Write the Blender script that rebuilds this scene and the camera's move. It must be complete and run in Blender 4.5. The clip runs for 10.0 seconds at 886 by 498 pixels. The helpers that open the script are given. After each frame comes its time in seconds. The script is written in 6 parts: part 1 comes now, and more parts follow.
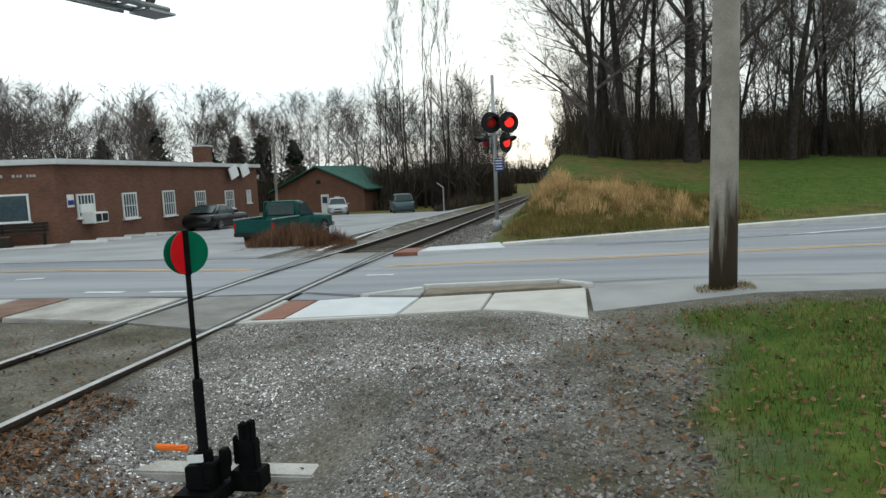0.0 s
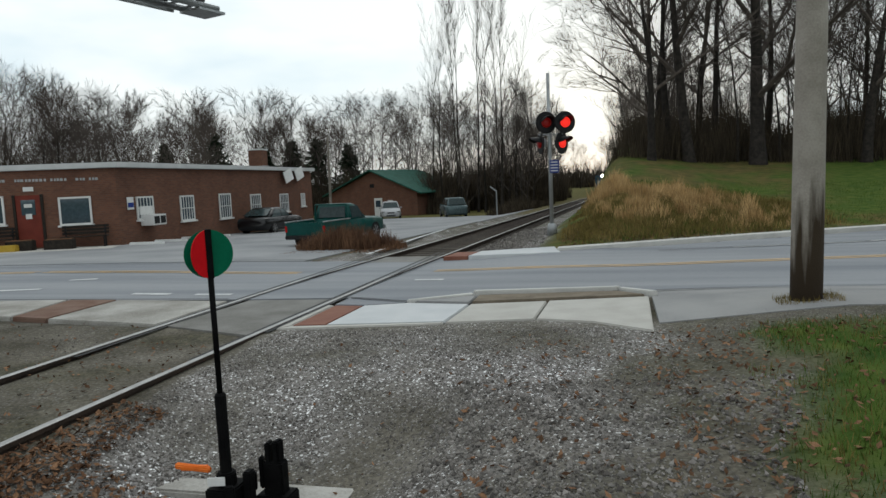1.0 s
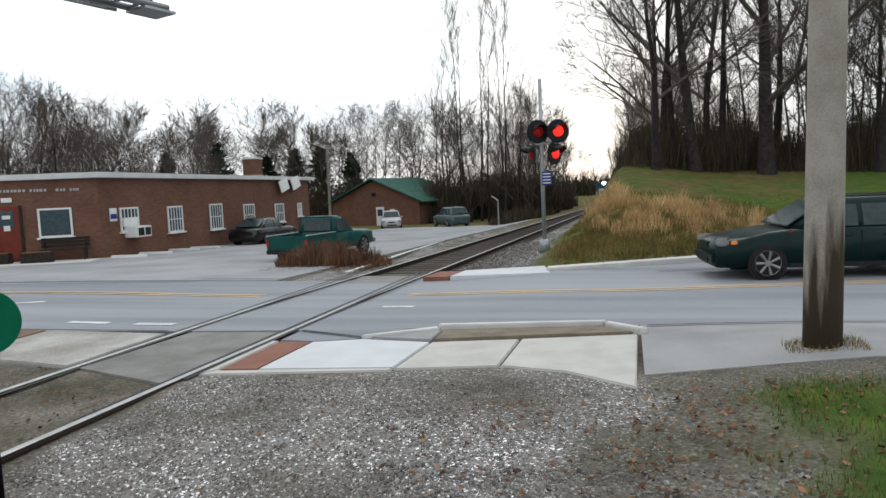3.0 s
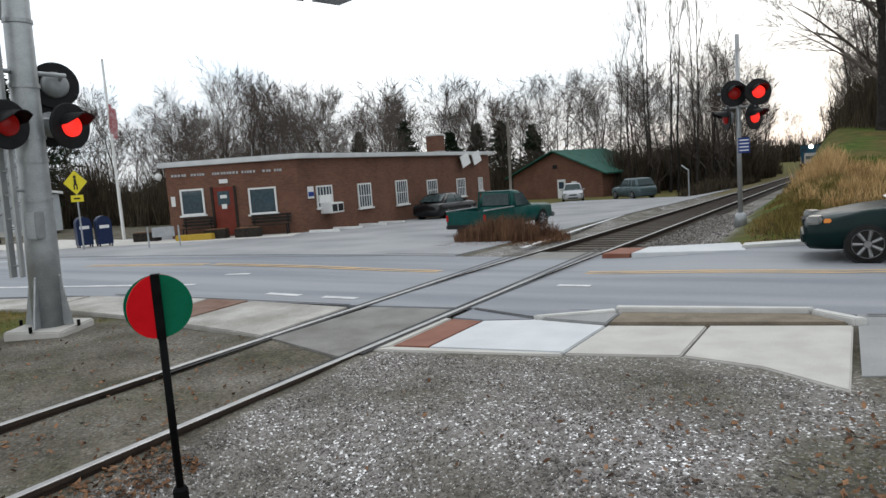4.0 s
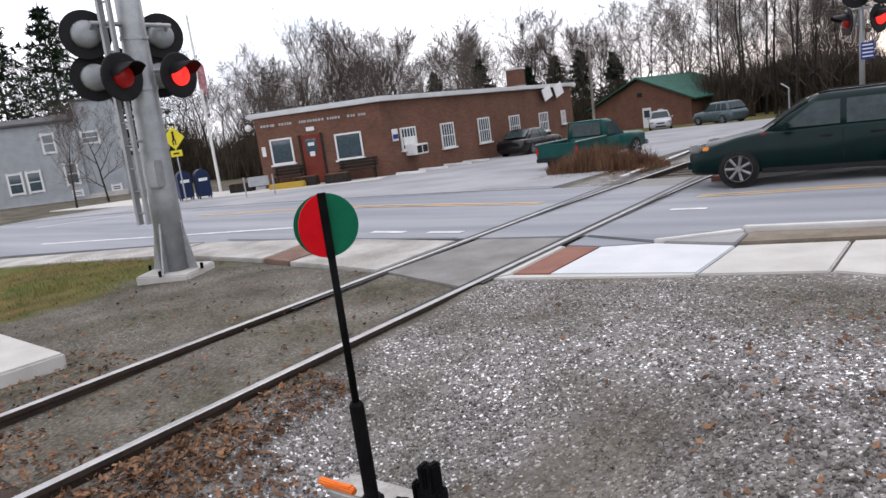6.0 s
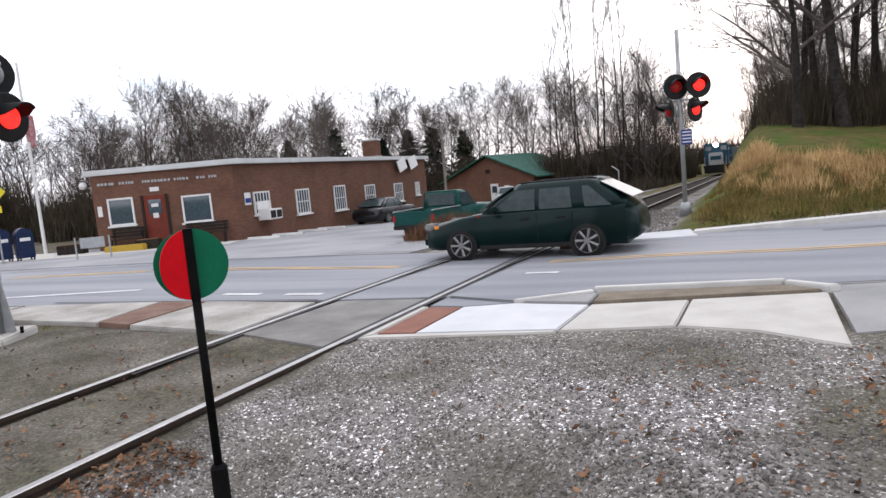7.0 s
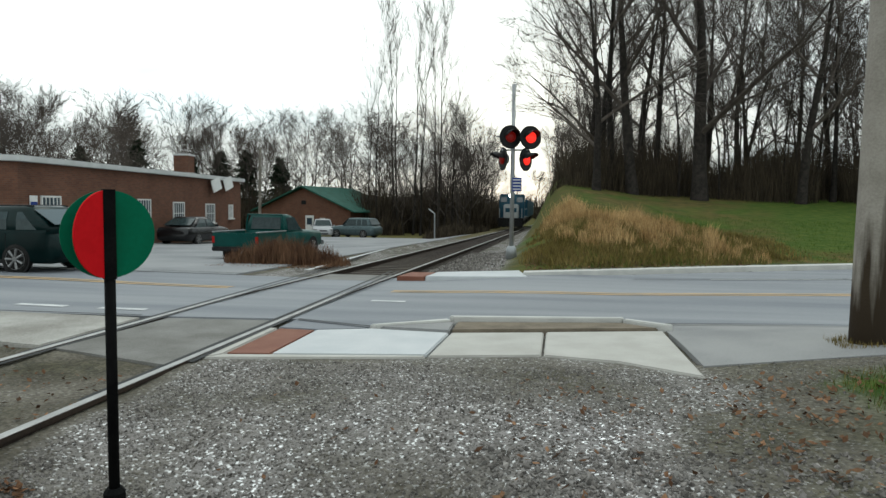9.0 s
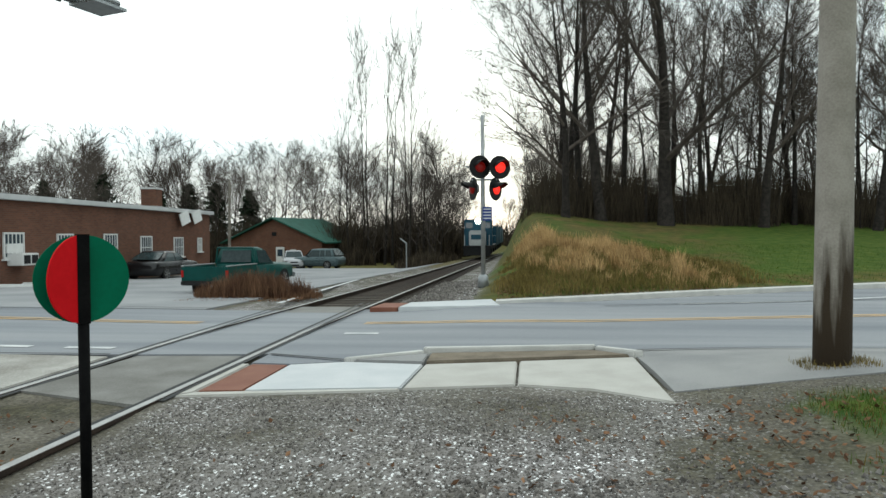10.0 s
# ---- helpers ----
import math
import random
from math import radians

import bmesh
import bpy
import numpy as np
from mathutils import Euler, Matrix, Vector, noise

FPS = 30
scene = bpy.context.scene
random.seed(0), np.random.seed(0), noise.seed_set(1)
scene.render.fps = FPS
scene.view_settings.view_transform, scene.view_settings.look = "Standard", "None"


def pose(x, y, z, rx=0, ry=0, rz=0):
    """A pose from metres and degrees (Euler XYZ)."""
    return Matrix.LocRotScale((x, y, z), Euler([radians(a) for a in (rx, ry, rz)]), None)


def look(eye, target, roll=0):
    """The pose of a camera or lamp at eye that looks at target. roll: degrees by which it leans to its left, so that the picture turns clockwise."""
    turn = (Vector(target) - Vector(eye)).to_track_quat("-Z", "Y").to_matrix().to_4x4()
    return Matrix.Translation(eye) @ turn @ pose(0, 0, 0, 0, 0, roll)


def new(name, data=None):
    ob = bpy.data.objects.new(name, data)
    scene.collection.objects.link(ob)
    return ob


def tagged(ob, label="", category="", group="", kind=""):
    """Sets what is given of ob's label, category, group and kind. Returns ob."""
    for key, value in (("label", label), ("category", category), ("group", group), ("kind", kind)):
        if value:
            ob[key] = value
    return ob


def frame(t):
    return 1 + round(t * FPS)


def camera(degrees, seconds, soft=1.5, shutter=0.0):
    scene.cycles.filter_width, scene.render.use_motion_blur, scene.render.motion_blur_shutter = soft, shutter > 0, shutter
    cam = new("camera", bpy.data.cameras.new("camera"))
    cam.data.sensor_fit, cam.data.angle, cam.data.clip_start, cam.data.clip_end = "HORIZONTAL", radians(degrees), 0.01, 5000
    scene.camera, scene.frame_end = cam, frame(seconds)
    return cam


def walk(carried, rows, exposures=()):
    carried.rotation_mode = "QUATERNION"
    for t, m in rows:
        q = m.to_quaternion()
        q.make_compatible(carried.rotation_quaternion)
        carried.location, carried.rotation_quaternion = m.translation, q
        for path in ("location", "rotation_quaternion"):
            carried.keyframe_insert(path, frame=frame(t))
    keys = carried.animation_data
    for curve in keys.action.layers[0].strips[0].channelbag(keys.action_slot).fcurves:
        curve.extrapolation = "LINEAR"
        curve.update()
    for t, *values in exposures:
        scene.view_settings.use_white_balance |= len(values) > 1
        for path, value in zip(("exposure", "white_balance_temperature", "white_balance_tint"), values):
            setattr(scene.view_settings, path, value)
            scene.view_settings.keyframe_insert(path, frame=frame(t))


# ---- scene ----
cam = camera(66.7, 10.0, 1.5)
PATH = [
    (0, (4.833, -0.268, 1.682), (4.473, 1.687, 1.464), -2.6),
    (0.5, (4.768, -0.03, 1.681), (4.278, 1.908, 1.654), -3.9),
    (1, (4.759, 0.236, 1.618), (4.246, 2.159, 1.42), -2.6),
    (1.5, (4.766, 0.618, 1.633), (4.294, 2.557, 1.496), -3.0),
    (2, (4.844, 0.962, 1.619), (4.221, 2.857, 1.484), -3.3),
    (2.2, (4.886, 1.093, 1.661), (4.246, 2.98, 1.485), -3.4),
    (3.3, (5.05, 1.598, 1.747), (4.538, 3.523, 1.57), -2.4),
    (3.5, (5.057, 1.646, 1.765), (4.421, 3.531, 1.565), -2.7),
    (4, (5.028, 1.794, 1.754), (3.999, 3.495, 1.53), -4.1),
    (4.5, (5.006, 1.792, 1.746), (3.831, 3.394, 1.513), -1.5),
    (5, (4.872, 1.714, 1.725), (3.789, 3.388, 1.571), -3.8),
    (5.2, (4.733, 1.707, 1.71), (3.574, 3.325, 1.51), -7.6),
    (6.3, (4.615, 1.638, 1.619), (3.386, 3.167, 1.232), -7.5),
    (6.5, (4.569, 1.675, 1.603), (3.387, 3.245, 1.227), -8.8),
    (7, (4.482, 1.656, 1.521), (3.634, 3.454, 1.306), -5.3),
    (7.5, (4.257, 1.608, 1.483), (3.584, 3.479, 1.26), -5.9),
    (8, (4.02, 1.617, 1.434), (3.575, 3.537, 1.094), -3.9),
    (8.5, (3.889, 1.73, 1.393), (3.459, 3.673, 1.193), -5.5),
    (9, (3.829, 1.674, 1.369), (3.527, 3.647, 1.24), 0.6),
    (9.5, (3.803, 1.652, 1.4), (3.534, 3.626, 1.225), -0.6),
    (10, (3.833, 1.623, 1.401), (3.613, 3.61, 1.357), -0.4),
]
walk(cam, [(t, look(eye, target, roll)) for t, eye, target, roll in PATH],
     [(0.0, -0.41, 6280, 1), (0.5, -0.22, 6350, 3), (1.0, -0.85, 6400, 4), (1.5, -0.36, 6350, 5), (2.0, -0.34, 6350, 6), (3.5, -0.35, 6400, 9), (4.5, -0.4, 6350, 9), (5.2, -0.25, 6350, 12), (6.5, 0.03, 6400, 20), (7.5, 0.0, 6400, 12), (8.5, 0.0, 6400, 4), (9.0, -0.52, 6400, 0), (9.5, -0.42, 6400, -1), (10.0, -0.36, 6380, -1)])

# ---- sky and light ----
world = bpy.data.worlds.new("sky")
scene.world = world
world.use_nodes = True
wn, wl = world.node_tree.nodes, world.node_tree.links
wn.clear()
w_out, w_bg, w_bg2 = wn.new("ShaderNodeOutputWorld"), wn.new("ShaderNodeBackground"), wn.new("ShaderNodeBackground")
w_add = wn.new("ShaderNodeAddShader")
w_sky = wn.new("ShaderNodeTexSky")
w_sky.sky_type, w_sky.sun_disc = "NISHITA", False
w_sky.sun_elevation, w_sky.sun_rotation = radians(8), radians(0)
w_tc, w_map = wn.new("ShaderNodeTexCoord"), wn.new("ShaderNodeMapping")
w_map.inputs["Scale"].default_value = (1.0, 2.2, 5.0)
w_no, w_ramp = wn.new("ShaderNodeTexNoise"), wn.new("ShaderNodeValToRGB")
w_no.inputs["Scale"].default_value, w_no.inputs["Detail"].default_value = 1.6, 5
w_ramp.color_ramp.elements[0].position, w_ramp.color_ramp.elements[0].color = 0.24, (0.60, 0.74, 0.86, 1)
w_ramp.color_ramp.elements[1].position, w_ramp.color_ramp.elements[1].color = 0.52, (0.96, 0.98, 1.0, 1)
wl.new(w_tc.outputs["Generated"], w_map.inputs["Vector"])
wl.new(w_map.outputs["Vector"], w_no.inputs["Vector"])
wl.new(w_no.outputs["Fac"], w_ramp.inputs["Fac"])
wl.new(w_ramp.outputs["Color"], w_bg.inputs["Color"])
w_bg.inputs["Strength"].default_value = 1.85
wl.new(w_sky.outputs["Color"], w_bg2.inputs["Color"])
w_bg2.inputs["Strength"].default_value = 0.012
wl.new(w_bg.outputs[0], w_add.inputs[0])
wl.new(w_bg2.outputs[0], w_add.inputs[1])
wl.new(w_add.outputs[0], w_out.inputs["Surface"])
sun = new("sun", bpy.data.lights.new("sun", "SUN"))
sun.data.energy, sun.data.angle, sun.data.color = 0.9, radians(25), (1.0, 0.97, 0.93)
sun.matrix_basis = look((0, 0, 60), (-6, -40, 0))

# ---- materials ----


def mat(name, a, b=None, rough=0.8, metal=0.0, scale=8.0, fine=60.0, bump=0.2, spec=0.18, emit=None, power=0.0, island=0.0, rnd=0.0):
    """Two base colours mixed by coarse and fine noise, with relief."""
    m = bpy.data.materials.new(name)
    m.use_nodes = True
    n, l = m.node_tree.nodes, m.node_tree.links
    p = n["Principled BSDF"]
    p.inputs["Roughness"].default_value, p.inputs["Metallic"].default_value = rough, metal
    p.inputs["Specular IOR Level"].default_value = spec
    b = b or tuple(v * 0.72 for v in a)
    tc, n1, n2 = n.new("ShaderNodeTexCoord"), n.new("ShaderNodeTexNoise"), n.new("ShaderNodeTexNoise")
    geo = n.new("ShaderNodeNewGeometry")
    n1.inputs["Scale"].default_value, n2.inputs["Scale"].default_value = scale, fine
    n1.inputs["Detail"].default_value, n2.inputs["Detail"].default_value = 5, 3
    l.new(tc.outputs["Object"], n1.inputs["Vector"])
    l.new(tc.outputs["Object"], n2.inputs["Vector"])
    add = n.new("ShaderNodeMath")
    add.operation = "MULTIPLY_ADD"
    l.new(n2.outputs["Fac"], add.inputs[0])
    add.inputs[1].default_value = 0.5
    l.new(n1.outputs["Fac"], add.inputs[2])
    ramp = n.new("ShaderNodeValToRGB")
    ramp.color_ramp.elements[0].position, ramp.color_ramp.elements[1].position = 0.58, 0.92
    ramp.color_ramp.elements[0].color, ramp.color_ramp.elements[1].color = (*a, 1), (*b, 1)
    l.new(add.outputs[0], ramp.inputs["Fac"])
    col = ramp.outputs["Color"]
    for amount, src in ((island, geo.outputs["Random Per Island"]), (rnd, None)):
        if amount:
            if src is None:
                src = n.new("ShaderNodeObjectInfo").outputs["Random"]
            hsv, mr = n.new("ShaderNodeHueSaturation"), n.new("ShaderNodeMapRange")
            mr.inputs["To Min"].default_value, mr.inputs["To Max"].default_value = 1 - amount, 1 + amount
            l.new(src, mr.inputs["Value"])
            l.new(mr.outputs["Result"], hsv.inputs["Value"])
            l.new(col, hsv.inputs["Color"])
            col = hsv.outputs["Color"]
    l.new(col, p.inputs["Base Color"])
    if bump:
        bp = n.new("ShaderNodeBump")
        bp.inputs["Strength"].default_value, bp.inputs["Distance"].default_value = bump, 0.02
        l.new(add.outputs[0], bp.inputs["Height"])
        l.new(bp.outputs["Normal"], p.inputs["Normal"])
    if emit:
        p.inputs["Emission Color"].default_value, p.inputs["Emission Strength"].default_value = (*emit, 1), power
    return m


def glass(name, tint=(0.03, 0.035, 0.04), rough=0.04):
    m = mat(name, tint, tuple(v * 1.4 for v in tint), rough=rough, bump=0.0, spec=0.9)
    return m


ASPHALT = mat("asphalt", (0.128, 0.138, 0.158), (0.225, 0.232, 0.245), 0.75, scale=1.1, fine=90, bump=0.25, spec=0.4)
LOT = mat("lot_asphalt", (0.165, 0.170, 0.180), (0.255, 0.257, 0.262), 0.85, scale=0.4, fine=60, bump=0.2, spec=0.3)
APRON = mat("apron_asphalt", (0.195, 0.195, 0.197), (0.262, 0.259, 0.255), 0.9, scale=1.2, fine=70, bump=0.4)
INFILL = mat("dusty_infill", (0.125, 0.120, 0.110), (0.200, 0.195, 0.185), 0.9, scale=1.5, fine=60, bump=0.4)
CONCRETE = mat("concrete", (0.3432, 0.33, 0.3036), (0.4092, 0.396, 0.3696), 0.85, scale=2.5, fine=80, bump=0.15, rnd=0.06)
NEWCON = mat("new_concrete", (0.4092, 0.4224, 0.4356), (0.4752, 0.4818, 0.4884), 0.8, scale=2, fine=80, bump=0.1)
DUSTCON = mat("dusty_concrete", (0.20, 0.188, 0.168), (0.36, 0.348, 0.325), 0.9, scale=1.6, fine=50, bump=0.15)
CURB = mat("curb_stone", (0.3947, 0.3871, 0.3719), (0.4858, 0.4782, 0.4554), 0.85, scale=3, fine=60, bump=0.2)
DETECT = mat("brick_red_plate", (0.1485, 0.0578, 0.0385), (0.187, 0.0825, 0.055), 0.7, scale=3, fine=80, bump=0.1)
PAINTW = mat("road_white", (0.5797, 0.5797, 0.5797), (0.3927, 0.402, 0.4114), 0.7, scale=3, fine=40, bump=0.1)
PAINTY = mat("road_yellow", (0.50, 0.34, 0.18), (0.34, 0.27, 0.19), 0.7, scale=2, fine=30, bump=0.1)
STEEL = mat("rail_head", (0.26, 0.255, 0.25), (0.36, 0.355, 0.35), 0.42, 0.5, scale=4, fine=60, bump=0.05)
RUST = mat("rail_rust", (0.0198, 0.01488, 0.01254), (0.0363, 0.02478, 0.01818), 0.85, scale=6, fine=60, bump=0.3)
TIE = mat("weathered_tie", (0.24, 0.228, 0.208), (0.38, 0.366, 0.342), 0.9, scale=3, fine=40, bump=0.5)
BLACKIRON = mat("black_iron", (0.002, 0.002, 0.0024), (0.005, 0.005, 0.005), 0.7, 0.0, scale=10, fine=80, bump=0.2, spec=0.06)
GALV = mat("galvanised", (0.2541, 0.2662, 0.2722), (0.3327, 0.3449, 0.3509), 0.45, 0.55, scale=5, fine=50, bump=0.08)
ALU = mat("aluminium", (0.275, 0.286, 0.2915), (0.341, 0.3465, 0.352), 0.4, 0.5, scale=5, fine=60, bump=0.05)
SIGBLACK = mat("signal_black", (0.0055, 0.0055, 0.006), (0.0099, 0.0099, 0.011), 0.55, bump=0.05)
SILVERBACK = mat("lamp_back", (0.22, 0.231, 0.2365), (0.275, 0.286, 0.2915), 0.5, 0.3, bump=0.05)
REDLIT = mat("lamp_lit", (0.42, 0.014, 0.014), rough=0.3, bump=0, emit=(1.0, 0.03, 0.02), power=1.6)
REDDIM = mat("lamp_dim", (0.121, 0.0066, 0.0066), rough=0.3, bump=0, emit=(1.0, 0.03, 0.02), power=0.09)
HEADLIGHT = mat("headlight", (0.9, 0.85, 0.8), bump=0, emit=(1.0, 0.86, 0.74), power=30)
POLEWOOD = mat("pole_wood", (0.1375, 0.1238, 0.1073), (0.198, 0.1788, 0.154), 0.9, scale=3, fine=50, bump=0.5)
TARGETR = mat("target_red", (0.42, 0.004, 0.008), (0.50, 0.006, 0.011), 0.6, bump=0.03, scale=6, spec=0.06)
TARGETG = mat("target_green", (0.002, 0.085, 0.042), (0.003, 0.105, 0.055), 0.6, bump=0.03, scale=6, spec=0.08)
ORANGE = mat("orange_paint", (0.595, 0.119, 0.014), (0.63, 0.154, 0.021), 0.5, bump=0.05)
WHITE = mat("white_paint", (0.5346, 0.5346, 0.5198), (0.594, 0.594, 0.5866), 0.6, scale=4, bump=0.05)
FASCIA = mat("roof_fascia", (0.4084, 0.4158, 0.4158), (0.4901, 0.4975, 0.4975), 0.5, scale=2, bump=0.1)
ROOFTAR = mat("flat_roof", (0.055, 0.055, 0.055), (0.088, 0.088, 0.0853), 0.9, scale=1)
GREENROOF = mat("green_shingle", (0.011, 0.052, 0.038), (0.020, 0.080, 0.059), 0.8, scale=1.5, fine=25, bump=0.4, spec=0.2)
REDDOOR = mat("red_door", (0.11, 0.0193, 0.0121), (0.143, 0.0275, 0.0165), 0.5, scale=3, bump=0.05)
DARKWOOD = mat("dark_wood", (0.011, 0.0088, 0.0077), (0.0275, 0.022, 0.0165), 0.7, scale=8)
WINGLASS = glass("window_glass", (0.03, 0.045, 0.06))
CARGLASS = mat("car_glass", (0.020, 0.032, 0.034), (0.030, 0.045, 0.047), 0.10, bump=0.0, spec=0.2)
SIDING = mat("house_siding", (0.2888, 0.3094, 0.3231), (0.3438, 0.3644, 0.3781), 0.7, scale=2)
HOUSEROOF = mat("house_roof", (0.055, 0.055, 0.0578), (0.088, 0.088, 0.088), 0.9, scale=2)
CARGREEN = mat("car_dark_green", (0.0010, 0.0085, 0.0085), (0.0016, 0.012, 0.0118), 0.28, 0.0, scale=3, bump=0.01, spec=0.14)
TRUCKGREEN = mat("truck_green", (0.002, 0.040, 0.035), (0.003, 0.050, 0.044), 0.35, 0.0, scale=3, bump=0.02, spec=0.15)
CARBLACK = mat("car_black", (0.00352, 0.00352, 0.0044), (0.00616, 0.00616, 0.00704), 0.25, bump=0.02, spec=0.4)
CARWHITE = mat("car_white", (0.3025, 0.308, 0.319), (0.341, 0.3465, 0.3575), 0.3, bump=0.02)
CARSILVER = mat("car_teal_grey", (0.055, 0.0825, 0.088), (0.088, 0.1155, 0.121), 0.3, 0.4, bump=0.02)
TYRE = mat("tyre", (0.0066, 0.0066, 0.0066), (0.0165, 0.0154, 0.0143), 0.85, scale=12)
RIM = mat("alloy_rim", (0.1663, 0.1663, 0.1663), (0.2178, 0.2178, 0.2178), 0.35, 0.6, bump=0.05)
TRIM = mat("black_trim", (0.0066, 0.0066, 0.0072), (0.0138, 0.0138, 0.0143), 0.6, bump=0.05)
# tail lamps are unlit; a faint red glow is put into the lens material
TAIL = mat("tail_lens", (0.2475, 0.0083, 0.0083), bump=0, rough=0.2, emit=(1, 0.03, 0.02), power=0.06)
AMBER = mat("amber_lens", (0.44, 0.154, 0.033), bump=0, rough=0.2, emit=(1, 0.4, 0.1), power=0.25)
LENS = mat("clear_lens", (0.22, 0.22, 0.215), bump=0, rough=0.15)
BARK = mat("bark", (0.0147, 0.0126, 0.0113), (0.0357, 0.0302, 0.026), 0.95, scale=5, fine=30, bump=0.6, rnd=0.3)
TWIG = mat("twig", (0.055, 0.045, 0.039), (0.105, 0.088, 0.077), 0.95, scale=3, fine=30, bump=0.0, rnd=0.25, spec=0.1)
PINE = mat("pine_needles", (0.008, 0.01744, 0.0088), (0.02016, 0.0336, 0.01616), 0.9, scale=2, bump=0, island=0.4)
BRUSH = mat("brush", (0.02835, 0.02265, 0.01635), (0.0693, 0.05355, 0.03465), 0.95, scale=1, bump=0, island=0.5)
SHRUB = mat("shrub_rust", (0.082, 0.042, 0.025), (0.150, 0.082, 0.047), 0.95, scale=2, bump=0, island=0.45)
DRYGRASS = mat("dry_grass", (0.285, 0.1766, 0.0741), (0.4788, 0.3306, 0.1596), 0.95, scale=1.5, bump=0, island=0.4, spec=0.15)
GRASS = mat("grass_blades", (0.030, 0.068, 0.008), (0.078, 0.112, 0.019), 0.9, scale=1, bump=0, island=0.4, spec=0.15)
GRASSDRY = mat("grass_brown", (0.105, 0.084, 0.022), (0.190, 0.140, 0.050), 0.9, scale=1, bump=0, island=0.4, spec=0.15)
LEAF = mat("dead_leaf", (0.076, 0.038, 0.021), (0.165, 0.093, 0.053), 0.9, scale=4, bump=0, island=0.6, spec=0.1)
STONE = mat("gravel_stone", (0.110, 0.100, 0.092), (0.212, 0.196, 0.184), 0.95, scale=5, fine=60, bump=0.2, island=0.5, spec=0.03)
PALESTONE = mat("pale_stone", (0.13, 0.121, 0.112), (0.195, 0.184, 0.172), 0.9, scale=5, fine=60, bump=0.1, island=0.35, spec=0.1)
BLUESIGN = mat("blue_sign", (0.011, 0.0275, 0.154), (0.0165, 0.0385, 0.1815), 0.4, bump=0)
YELLOWSIGN = mat("yellow_sign", (0.525, 0.434, 0.014), (0.56, 0.476, 0.028), 0.4, bump=0)
YELLOWPAINT = mat("yellow_curb_paint", (0.341, 0.22, 0.022), (0.385, 0.264, 0.044), 0.6, bump=0.1)
MAILBLUE = mat("mailbox_blue", (0.004, 0.011, 0.040), (0.007, 0.017, 0.055), 0.4, bump=0.02)
CLOTHR = mat("flag_red", (0.30, 0.06, 0.07), (0.40, 0.30, 0.31), 0.9, bump=0)
LOCOBLUE = mat("loco_blue", (0.011, 0.0495, 0.0825), (0.022, 0.0715, 0.1045), 0.5, scale=2)
LOCOWHITE = mat("loco_white", (0.363, 0.3762, 0.3762), (0.429, 0.4356, 0.4356), 0.5, scale=2)


def streaked(m, along):
    """Stretch a material's coarse variation along x, as tyres wear a road."""
    n, l = m.node_tree.nodes, m.node_tree.links
    mp = n.new("ShaderNodeMapping")
    mp.inputs["Scale"].default_value = (along, 1.0, 1.0)
    mp.inputs["Rotation"].default_value = (0, 0, radians(-8))
    tc = next(k for k in n if k.type == "TEX_COORD")
    coarse = next(k for k in n if k.type == "TEX_NOISE" and k.inputs["Scale"].default_value < 5)
    l.new(tc.outputs["Object"], mp.inputs["Vector"])
    l.new(mp.outputs["Vector"], coarse.inputs["Vector"])


streaked(ASPHALT, 0.08)


def brickwork():
    m = bpy.data.materials.new("brick_wall")
    m.use_nodes = True
    n, l = m.node_tree.nodes, m.node_tree.links
    p = n["Principled BSDF"]
    p.inputs["Roughness"].default_value, p.inputs["Specular IOR Level"].default_value = 0.9, 0.12
    tc, sep, add, comb, br, no, mix = (n.new("ShaderNode" + k) for k in ("TexCoord", "SeparateXYZ", "Math", "CombineXYZ", "TexBrick", "TexNoise", "MixRGB"))
    l.new(tc.outputs["Object"], sep.inputs[0])
    l.new(sep.outputs["X"], add.inputs[0])
    l.new(sep.outputs["Y"], add.inputs[1])
    l.new(add.outputs[0], comb.inputs["X"])
    l.new(sep.outputs["Z"], comb.inputs["Y"])
    l.new(comb.outputs[0], br.inputs["Vector"])
    br.inputs["Scale"].default_value = 1.0
    br.inputs["Brick Width"].default_value, br.inputs["Row Height"].default_value = 0.215, 0.075
    br.inputs["Mortar Size"].default_value = 0.006
    br.inputs["Color1"].default_value, br.inputs["Color2"].default_value = (0.143, 0.066, 0.042, 1), (0.103, 0.051, 0.034, 1)
    br.inputs["Mortar"].default_value = (0.11, 0.08, 0.068, 1)
    no.inputs["Scale"].default_value, no.inputs["Detail"].default_value = 0.9, 5
    l.new(tc.outputs["Object"], no.inputs["Vector"])
    mix.blend_type, mix.inputs["Fac"].default_value = "OVERLAY", 0.35
    l.new(br.outputs["Color"], mix.inputs["Color1"])
    l.new(no.outputs["Fac"], mix.inputs["Color2"])
    l.new(mix.outputs[0], p.inputs["Base Color"])
    bp = n.new("ShaderNodeBump")
    bp.inputs["Strength"].default_value, bp.inputs["Distance"].default_value = 0.4, 0.01
    l.new(br.outputs["Fac"], bp.inputs["Height"])
    bp.invert = True
    l.new(bp.outputs["Normal"], p.inputs["Normal"])
    return m


BRICK = brickwork()


